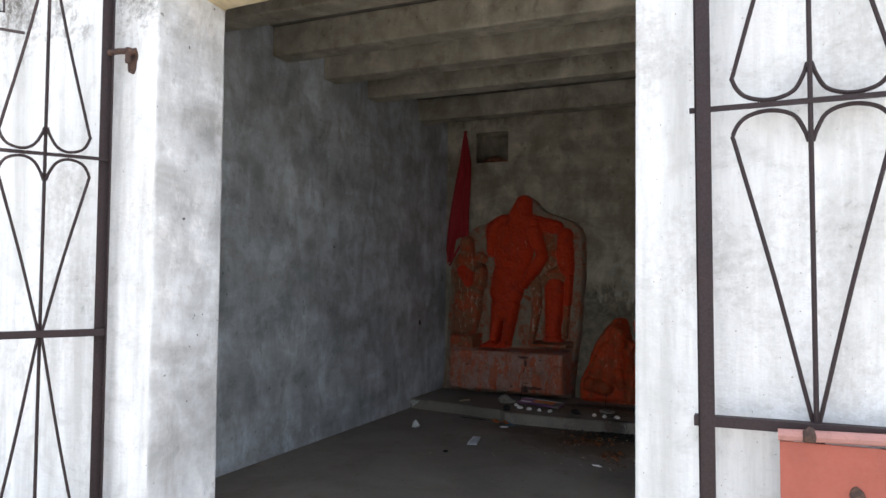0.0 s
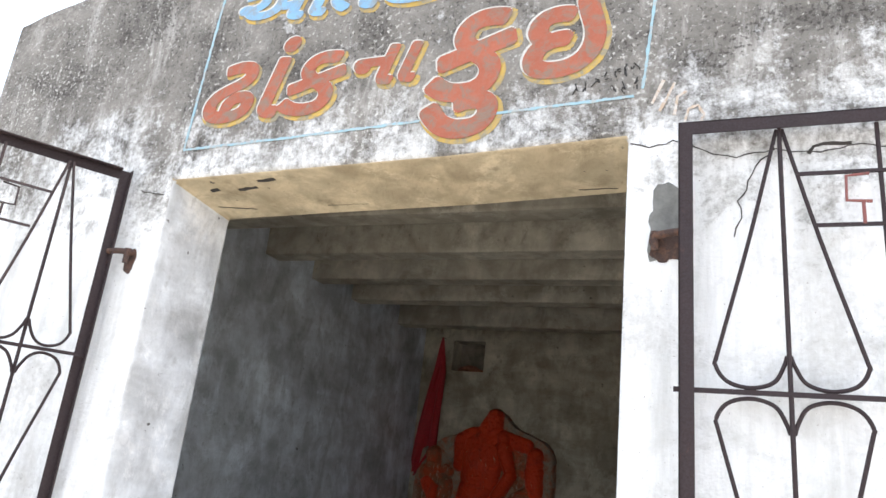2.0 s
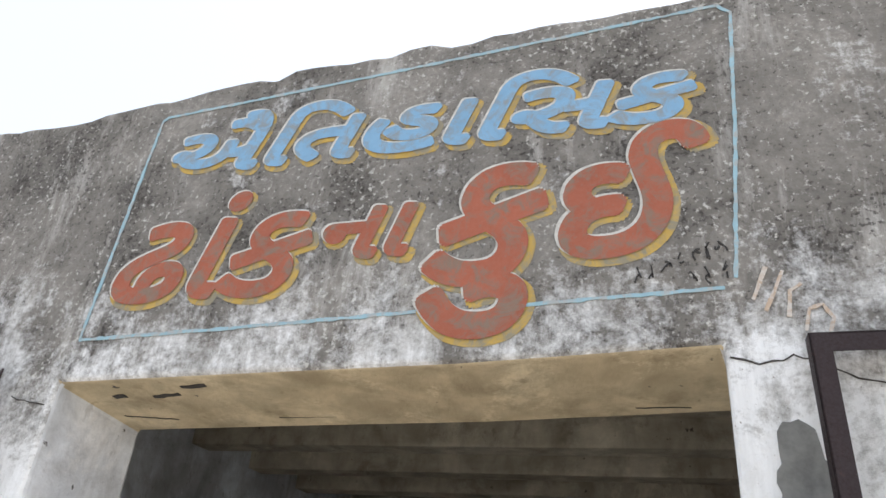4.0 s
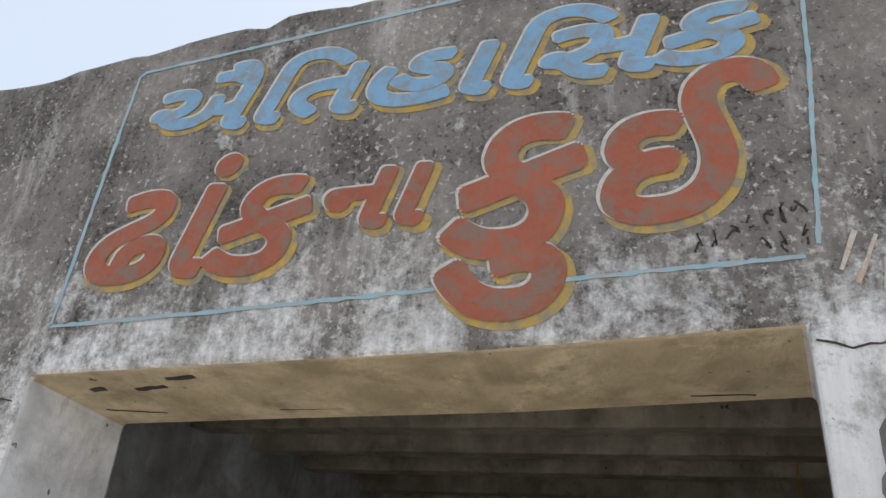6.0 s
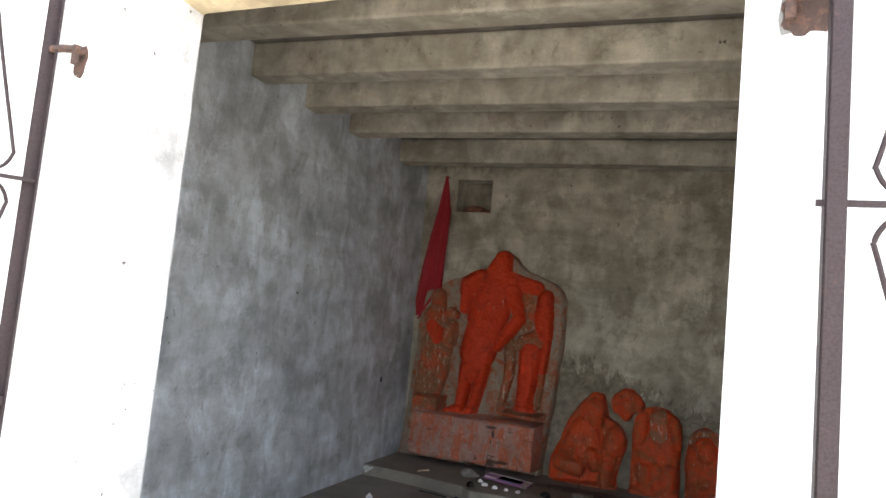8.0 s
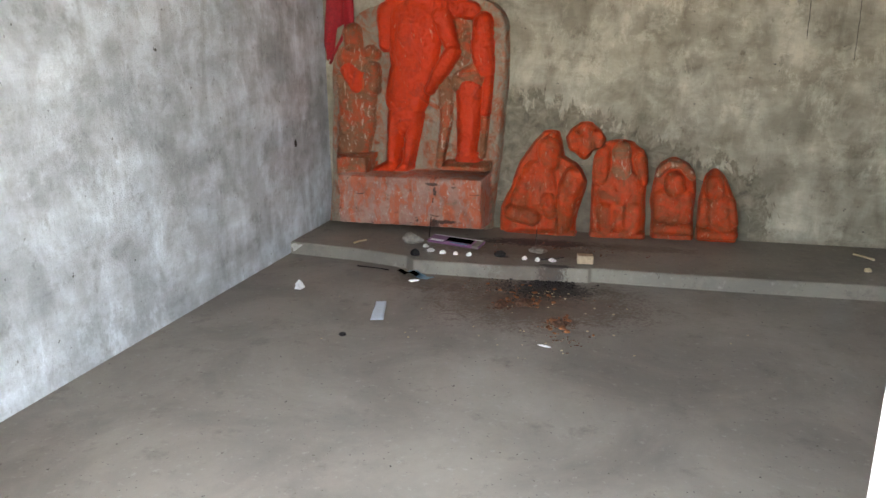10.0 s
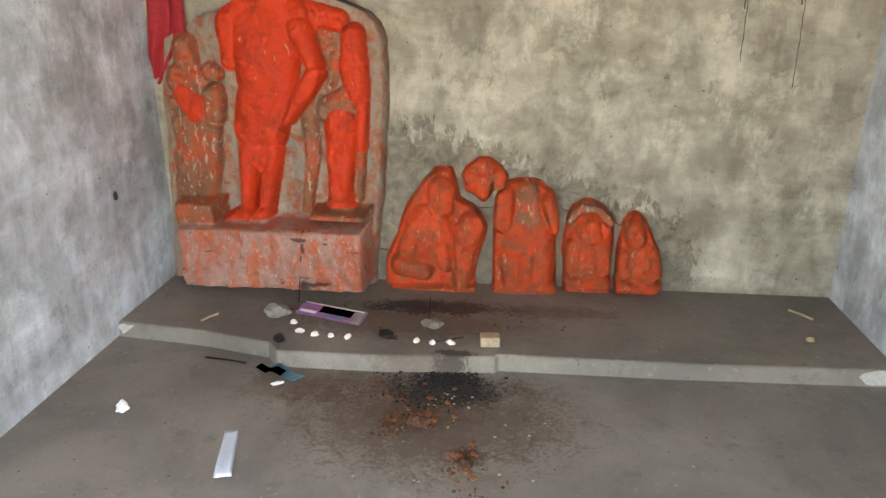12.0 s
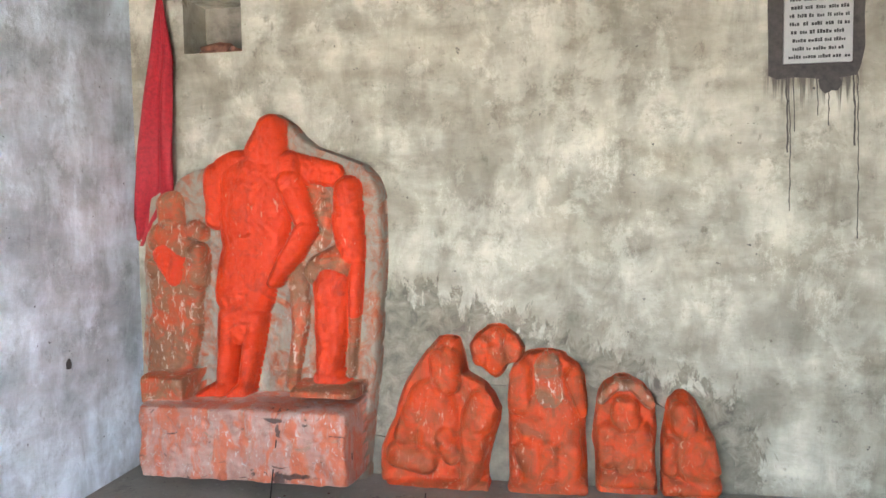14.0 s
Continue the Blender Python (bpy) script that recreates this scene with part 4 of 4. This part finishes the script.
relief("carved_idol", "broad arched idol slab coated in orange vermilion", "idol", (
    (0.040, 1.074, 1.421), (0.054, 1.074, 1.421), (0.173, 1.073, 1.422),
    (0.317, 1.072, 1.414), (0.416, 1.072, 1.416), (0.486, 1.072, 1.420),
    (0.569, 1.079, 1.409), (0.623, 1.103, 1.382), (0.653, 1.143, 1.335),
    (0.667, 1.150, 1.328), (0.678, 1.178, 1.300), (0.683, 1.209, 1.269),
), (
    (1.134, 0.606, 0.050, 1.128, 0.456, 0.056, 0.058, 1), (1.252, 0.619, 0.059, 1.260, 0.473, 0.061, 0.043, 2), (1.360, 0.583, 0.044, 1.398, 0.434, 0.026, 0.072, 1),
    (1.247, 0.390, 0.132, 1.248, 0.334, 0.140, 0.043, 1), (1.169, 0.247, 0.060, 1.191, 0.132, 0.061, 0.065, 1), (1.343, 0.252, 0.060, 1.332, 0.137, 0.060, 0.065, 1),
    (1.252, 0.264, 0.053, 1.258, 0.156, 0.054, 0.079, 1), (1.103, 0.085, 0.030, 1.400, 0.095, 0.030, 0.065, 1),
), [M_IDOL_SMALL, M_IDOL_SMALL, M_IDOL_WORN], BACK, 0.0075, 0.085, (), 0.0, "small idols")
relief("carved_idol", "small arched idol slab coated in flaking vermilion", "idol", (
    (0.040, 1.453, 1.721), (0.064, 1.453, 1.721), (0.122, 1.451, 1.714),
    (0.238, 1.450, 1.706), (0.295, 1.435, 1.711), (0.351, 1.440, 1.715),
    (0.435, 1.452, 1.708), (0.504, 1.464, 1.689), (0.545, 1.489, 1.655),
    (0.573, 1.535, 1.601), (0.577, 1.535, 1.601), (0.581, 1.545, 1.591),
    (0.583, 1.556, 1.580),
), (
    (1.472, 0.490, 0.026, 1.533, 0.547, 0.026, 0.050, 2), (1.533, 0.547, 0.026, 1.611, 0.548, 0.026, 0.050, 2), (1.611, 0.548, 0.026, 1.679, 0.478, 0.026, 0.050, 2),
    (1.575, 0.450, 0.058, 1.577, 0.395, 0.066, 0.072, 1), (1.506, 0.339, 0.050, 1.506, 0.227, 0.048, 0.065, 1), (1.645, 0.341, 0.050, 1.652, 0.229, 0.048, 0.065, 1),
    (1.577, 0.312, 0.063, 1.583, 0.228, 0.069, 0.072, 1), (1.492, 0.141, 0.037, 1.673, 0.144, 0.037, 0.065, 1),
), [M_IDOL_SMALL, M_IDOL_SMALL, M_IDOL_WORN], BACK, 0.0075, 0.08, (), 0.0, "small idols")
relief("carved_idol", "small rounded idol at the row's end in flaking vermilion", "idol", (
    (0.040, 1.728, 1.973), (0.068, 1.728, 1.973), (0.155, 1.727, 1.975),
    (0.240, 1.727, 1.963), (0.325, 1.727, 1.942), (0.409, 1.740, 1.907),
    (0.478, 1.757, 1.871), (0.512, 1.789, 1.836), (0.515, 1.789, 1.836),
    (0.518, 1.795, 1.829), (0.519, 1.803, 1.822),
), (
    (1.805, 0.451, 0.053, 1.815, 0.383, 0.055, 0.072, 1), (1.763, 0.300, 0.037, 1.761, 0.202, 0.040, 0.058, 1), (1.848, 0.300, 0.077, 1.866, 0.202, 0.080, 0.065, 1),
    (1.912, 0.328, 0.029, 1.939, 0.203, 0.029, 0.058, 1), (1.747, 0.123, 0.037, 1.934, 0.125, 0.037, 0.072, 1),
), [M_IDOL_SMALL, M_IDOL_SMALL, M_IDOL_WORN], BACK, 0.0075, 0.08, (), 0.0, "small idols")


# ---- hanging cloth, plaque, lamp ----
def pennant():
    bm = bmesh.new()
    n, m = 46, 16
    rows = []
    for i in range(n):
        t = i / (n - 1)
        z = 2.331 - 1.17 * t
        left = np.interp(z, (1.16, 1.278, 1.57, 2.038, 2.331), (-0.690, -0.712, -0.671, -0.580, -0.546))
        right = np.interp(z, (1.16, 1.33, 1.42, 2.035, 2.331), (-0.672, -0.550, -0.485, -0.478, -0.528))
        row = []
        for j in range(m):
            u = j / (m - 1)
            fold = 0.022 * math.sin(u * 9.5 + 0.6 * math.sin(t * 5)) * min(1, t * 2.2) + 0.006 * math.sin(u * 21 + t * 9)
            row.append(bm.verts.new((left + (right - left) * u, BACK - 0.055 - fold - 0.03 * math.sin(t * 3.1), z + 0.015 * math.sin(u * 5) * t)))
        rows.append(row)
    for a, b in zip(rows, rows[1:]):
        for j in range(m - 1):
            bm.faces.new((a[j], a[j + 1], b[j + 1], b[j]))
    flag = thing("pennant", "dark red cloth pennant hanging in folds beside the stele", "flag")
    ob = part("cloth", bm, M_CLOTH, flag, "", True)
    s = ob.modifiers.new("thickness", "SOLIDIFY")
    s.thickness = 0.003
    part("nail", tube([(-0.537, BACK - 0.08, 2.326), (-0.537, BACK + 0.005, 2.334)], 0.004, 6), M_RUST, flag)


pennant()


def plaque():
    p = thing("stone_plaque", "small pale marble plaque with rows of illegible black writing", "plaque")
    part("slab", box((2.201, BACK - 0.022, 1.872), (2.458, BACK - 0.004, 2.250), 0.003), M_MARBLE, p)
    rnd = random.Random(8)
    for row in range(11):
        z = 1.896 + row * 0.0325
        x = 2.214 + rnd.uniform(0, 0.02)
        while x < 2.430:
            word = rnd.randint(2, 5)
            for _ in range(word):
                if x > 2.440:
                    break
                h, w = rnd.uniform(0.009, 0.016), rnd.uniform(0.005, 0.010)
                part("writing_bar", box((x, BACK - 0.0235, z - 0.006), (x + w, BACK - 0.022, z - 0.006 + h)), M_BLACK, p)
                x += w + 0.0025
            x += rnd.uniform(0.006, 0.012)
    setting("dark_border", extruded([(2.148, 1.830), (2.181, 1.814), (2.247, 1.820), (2.313, 1.814), (2.369, 1.804), (2.435, 1.814), (2.482, 1.820), (2.496, 1.861), (2.510, 1.934), (2.505, 2.060), (2.510, 2.164), (2.501, 2.258), (2.425, 2.284), (2.313, 2.279), (2.200, 2.289), (2.143, 2.237), (2.142, 2.091), (2.146, 1.966)], BACK - 0.003, BACK + 0.001), M_SOOTBOARD, "dark oil paint daubed round the plaque")
    runs = ((2.214, 1.517, 0.0065), (2.240, 1.601, 0.0040), (2.327, 1.663, 0.0040), (2.369, 1.621, 0.0040), (2.467, 1.538, 0.0065), (2.225, 1.277, 0.0040), (2.484, 1.162, 0.0040))
    for i, (x, z, w) in enumerate(runs):
        setting("paint_drip", ribbon(((x, 1.85), (x + 0.01, (z + 1.85) / 2), (x + 0.012, z)), w, BACK + 0.0005, 0.0022, 100 + i, 0.002), M_SOOTBOARD, "thin run of dark paint down the wall")
    setting("cement_smudge", blotch(2.345, 2.42, 1.755, 1.83, BACK, 4, 0.0036), M_SOOTBOARD, "dark paint smudge under the plaque")


plaque()


def lathe(profile, centre, sides=20, slim=1.0):
    bm = bmesh.new()
    rings = [[bm.verts.new((centre[0] + slim * r * math.cos(k * math.tau / sides), centre[1] + slim * r * math.sin(k * math.tau / sides), z)) for k in range(sides)] for r, z in profile]
    for a, b in zip(rings, rings[1:]):
        for k in range(sides):
            bm.faces.new((a[k], a[(k + 1) % sides], b[(k + 1) % sides], b[k]))
    bm.faces.new(rings[0])
    bm.faces.new(rings[-1][::-1])
    bmesh.ops.recalc_face_normals(bm, faces=bm.faces)
    return bm


def hanging_lamp():
    x, y = 1.835, 2.165
    lamp = thing("hanging_lamp", "amber glass and brass lamp hanging from a ceiling beam", "lamp")
    for k in range(12):
        z = 2.312 - k * 0.025
        bm = bmesh.new()
        ring = [Vector((math.cos(a) * 0.008, 0, math.sin(a) * 0.018)) for a in np.linspace(0, math.tau, 9)]
        turn = Matrix.Rotation(radians(90 * (k % 2)), 3, "Z")
        tube([turn @ q + Vector((x, y, z)) for q in ring], 0.0022, 5, bm)
        part("chain_link", bm, M_BRASS, lamp)
    part("crown", lathe(((0.012, 2.050), (0.05, 2.040), (0.078, 2.015), (0.072, 2.000), (0.02, 1.995)), (x, y), 20, 0.66), M_BRASS, lamp, "", True)
    part("globe", lathe(((0.03, 2.002), (0.07, 1.885), (0.094, 1.950), (0.097, 1.915), (0.082, 1.880), (0.05, 1.855), (0.02, 1.850)), (x, y), 20, 0.66), M_AMBER, lamp, "amber glass globe", True)
    part("collar", lathe(((0.03, 1.856), (0.042, 1.848), (0.036, 1.830), (0.014, 1.825)), (x, y), 20, 0.66), M_BRASS, lamp, "", True)
    for k in range(10):
        a = k * math.tau / 10
        cx, cy = x + 0.056 * math.cos(a), y + 0.056 * math.sin(a)
        part("glass_drop", lathe(((0.002, 1.900), (0.006, 1.870), (0.009, 1.835), (0.006, 1.805), (0.002, 1.795)), (cx, cy), 8), M_AMBER, lamp, "", True)
    part("finial", lathe(((0.012, 1.827), (0.026, 1.805), (0.028, 1.785), (0.012, 1.760), (0.003, 1.750)), (x, y), 14, 0.66), M_AMBER, lamp, "", True)
    for piece in lamp.children:
        if not piece.name.startswith("chain_link"):
            piece.location.z = 0.02


hanging_lamp()


# ---- litter and offerings ----
PLAT = 0.075


def sheet(name, label, category, width, length, mat, place, turn, curl=0.02, waves=1.3, seed=0):
    bm = bmesh.new()
    n, m = 14, 6
    rows = [[bm.verts.new(((j / (m - 1) - 0.5) * width * (1 - 0.15 * i / n), (i / (n - 1) - 0.5) * length, 0.002 + curl * (0.5 + 0.5 * math.sin(i / n * math.tau * waves + seed)) + 0.004 * noise.noise(Vector((i * 0.7, j * 0.9, seed))) + 0.004)) for j in range(m)] for i in range(n)]
    for a, b in zip(rows, rows[1:]):
        for j in range(m - 1):
            bm.faces.new((a[j], a[j + 1], b[j + 1], b[j]))
    low = min(v.co.z for v in bm.verts)
    for v in bm.verts:
        v.co.z -= low - 0.0012
    ob = part(name, bm, mat, None, "", True)
    m_ = ob.modifiers.new("thickness", "SOLIDIFY")
    m_.thickness = 0.0012
    ob.matrix_world = pose(*place, 0, 0, turn)
    return tagged(ob, label, category)


def clod(name, label, category, place, size, mat, seed, turn=0.0, rough=0.35, group=""):
    ob = part(name, lump((0, 0, size[2] * 0.5), size, seed, rough), mat)
    ob.matrix_world = pose(*place, 0, 0, turn)
    return tagged(ob, label, category, group)


sheet("paper_strip", "curled pale blue-white paper strip on the cement floor", "paper", 0.062, 0.31, M_PAPER, (0.173, 2.511, 0.0), 16, 0.020, 0.7, 1)
clod("crumpled_paper", "crumpled scrap of white paper on the floor", "paper", (-0.366, 2.745, 0.0), (0.026, 0.022, 0.03), M_WHITE, 4, 20, 0.7)
sheet("foil_wrapper", "torn blue foil wrapper lying on the floor", "wrapper", 0.06, 0.19, M_TEAL, (0.204, 3.106, 0.0), 52, 0.012, 1.1, 2)
sheet("orange_wrapper", "torn orange and white wrapper on the floor", "wrapper", 0.05, 0.13, M_ORANGEWRAP, (0.136, 3.101, 0.012), 75, 0.014, 1.6, 5)
clod("crumpled_paper", "small white paper scrap beside a wrapper", "paper", (0.191, 3.018, 0.0), (0.028, 0.010, 0.008), M_WHITE, 7, 30, 0.6)


def incense_packet():
    ob = part("incense_packet", box((-0.18, -0.046, 0.0), (0.18, 0.046, 0.016), 0.004), M_PURPLE)
    tagged(ob, "crushed purple incense packet with orange and white print on the plinth", "packet")
    ob.matrix_world = pose(0.302, 3.551, PLAT + 0.014, 12, 0, -17)
    part("label_band", box((-0.06, -0.022, 0.0162), (0.12, 0.030, 0.0172)), M_ORANGEWRAP, ob, "orange printed band")
    part("white_edge", box((-0.17, 0.034, 0.0162), (0.165, 0.040, 0.0172)), M_WHITE, ob, "white printed edge")
    part("white_edge", box((-0.165, -0.040, 0.0162), (-0.07, -0.020, 0.0172)), M_WHITE, ob, "white printed edge")
    part("blue_stripe", box((-0.02, -0.042, 0.0162), (0.10, -0.030, 0.0172)), M_TEAL, ob, "blue printed stripe")
    part("end_flap", box((0.135, -0.0465, 0.003), (0.178, 0.0465, 0.0168)), M_ROCK, ob, "torn grey end")


incense_packet()
for i, (x, y) in enumerate(((0.191, 3.368), (0.271, 3.342), (0.351, 3.338), (0.432, 3.337), (0.759, 3.327), (0.834, 3.315), (0.917, 3.326), (0.135, 3.458))):
    clod("chalk_lump", "small white lump of offering sugar on the plinth edge", "offering", (x, y, PLAT), (0.023 - 0.004 * (i % 3), 0.014, 0.013), M_SUGAR, 11 + i, 25 * i, 0.45, "white offerings")
clod("rock", "rough grey stone lying on the plinth", "stone", (0.022, 3.539, PLAT), (0.062, 0.05, 0.04), M_ROCK, 3, 15, 0.5)
clod("clay_lamp", "blackened little clay oil lamp on the plinth", "oil lamp", (0.609, 3.372, PLAT), (0.036, 0.034, 0.02), M_ASH, 5, 0, 0.2)
clod("clay_lamp", "blackened oil lamp stump at the plinth edge", "oil lamp", (0.125, 3.268, PLAT), (0.028, 0.024, 0.026), M_ASH, 6, 0, 0.3)
tagged(part("brick_piece", box((-0.045, -0.03, 0), (0.045, 0.03, 0.05), 0.008), M_BRICK), "broken pale brick piece on the plinth edge", "brick").matrix_world = pose(1.098, 3.336, PLAT, 0, 0, 6)
clod("incense_stub", "heap of ash with burnt incense stubs on the plinth", "incense", (0.806, 3.509, PLAT), (0.055, 0.045, 0.018), M_ROCK, 9, 0, 0.5)
for i, (x, y, a, l) in enumerate(((-0.297, 3.471, 60, 0.10), (2.622, 3.808, -52, 0.13))):
    tagged(part("stick", tube([(-l / 2, 0, 0.006), (0, 0.004, 0.007), (l / 2, 0, 0.006)], 0.006, 7), M_STICK), "pale broken stick lying on the plinth", "stick", "loose sticks").matrix_world = pose(x, y, PLAT, 0, 0, a)
clod("stub", "pale stub lying on the plinth", "stub", (2.570, 3.529, PLAT), (0.02, 0.016, 0.014), M_STICK, 14)
tagged(part("incense_stick", tube([(0.089, 3.689, PLAT), (0.102, 3.711, 0.24), (0.116, 3.730, 0.40)], 0.003, 6), M_ASH), "thin burnt incense stick leaning on the stele", "incense")
tagged(part("incense_stick", tube([(0.791, 3.514, PLAT), (0.794, 3.570, 0.2)], 0.0025, 6), M_ASH), "thin burnt incense stick in the ash", "incense")
tagged(part("incense_stick", tube([(0.844, 3.323, PLAT + 0.006), (0.977, 3.377, PLAT + 0.012)], 0.003, 6), M_ASH), "thin burnt incense stick lying on the plinth", "incense")
tagged(part("twig", tube([(-0.215, 3.207, 0.005), (-0.090, 3.190, 0.006), (-0.006, 3.173, 0.005)], 0.004, 6), M_ASH), "thin dark twig on the floor", "twig")


def scatter(name, label, mat, spots, count, spread, size, seed, z):
    """Many small crumbs as one heap."""
    rnd = random.Random(seed)
    bm = bmesh.new()
    for _ in range(count):
        cx, cy, k = rnd.choice(spots)
        x, y = cx + rnd.gauss(0, spread * k), cy + rnd.gauss(0, spread * 0.62 * k)
        s = size * rnd.uniform(0.4, 1.5)
        base = PLAT if y > 3.28 and z is None else 0.0
        m = Matrix.Translation((x, y, base + s * 0.25)) @ Matrix.Rotation(rnd.uniform(0, 6), 4, "Z") @ Matrix.Diagonal((s, s * rnd.uniform(0.5, 1), s * rnd.uniform(0.25, 0.6), 1))
        bmesh.ops.create_icosphere(bm, subdivisions=1, radius=1, matrix=m)
    return tagged(part(name, bm, mat), label, "litter", "", "stuff")


scatter("ash_crumbs", "black ash and burnt crumbs on the floor", M_ASH, ((0.879, 3.075, 1.0), (0.907, 3.141, 0.6), (0.777, 3.021, 1.0)), 230, 0.10, 0.0045, 2, 0.0)
scatter("husks", "brown coconut husk crumbs scattered over the floor", M_CRUMB, ((0.837, 2.783, 0.5), (0.725, 2.723, 0.4), (1.032, 2.556, 0.5), (0.885, 2.910, 1.4), (0.621, 3.021, 1.2), (1.081, 2.357, 0.8)), 260, 0.085, 0.0062, 6, 0.0)
scatter("plinth_crumbs", "dark crumbs of incense and petals on the plinth", M_CRUMB, ((0.492, 3.587, 1.5), (0.854, 3.614, 1.6), (1.167, 3.575, 1.5), (0.231, 3.647, 1.0)), 110, 0.085, 0.007, 12, None)
scatter("pale_chips", "pale chips and specks scattered over the floor", M_STICK, ((0.837, 2.800, 2.0), (0.328, 2.526, 4.0), (1.565, 2.741, 4.0), (0.959, 2.303, 2.0), (0.913, 2.976, 0.4)), 60, 0.12, 0.005, 21, 0.0)
scatter("burnt_flakes", "black burnt flakes and charcoal on the floor", M_ASH, ((0.94, 3.13, 0.9), (0.97, 3.16, 0.6), (0.93, 3.10, 0.7), (0.84, 3.03, 1.0), (0.90, 2.95, 1.2)), 300, 0.085, 0.0075, 41, 0.0)
scatter("husk_scraps", "orange-brown coconut fibre and shell scraps on the floor", M_HUSK, ((0.89, 2.83, 0.5), (0.74, 2.80, 0.5), (1.06, 2.62, 0.5), (0.80, 2.95, 1.4), (1.03, 2.50, 0.9)), 85, 0.075, 0.0125, 44, 0.0)
clod("coconut_shell", "broken brown coconut shell piece on the floor", "shell", (0.843, 2.783, 0.0), (0.045, 0.035, 0.022), M_CRUMB, 22, 0, 0.7, "coconut shells")
clod("coconut_shell", "broken brown coconut shell piece on the floor", "shell", (0.730, 2.729, 0.0), (0.035, 0.03, 0.02), M_CRUMB, 25, 40, 0.7, "coconut shells")
clod("coconut_shell", "broken dark coconut shell piece on the floor", "shell", (1.043, 2.545, 0.0), (0.04, 0.032, 0.014), M_CRUMB, 28, 80, 0.7, "coconut shells")
clod("pebble", "dark pebble on the cement floor", "pebble", (0.112, 2.196, 0.0), (0.016, 0.013, 0.009), M_ASH, 31)
clod("white_scrap", "thin white scrap on the cement floor", "paper", (1.006, 2.286, 0.0), (0.03, 0.006, 0.005), M_WHITE, 33, -15)
clod("niche_rubble", "brown broken brick rubble lying in the wall niche", "rubble", (-0.31, 4.14, 2.052), (0.11, 0.045, 0.04), M_WOODBIT, 35, 0, 0.6)
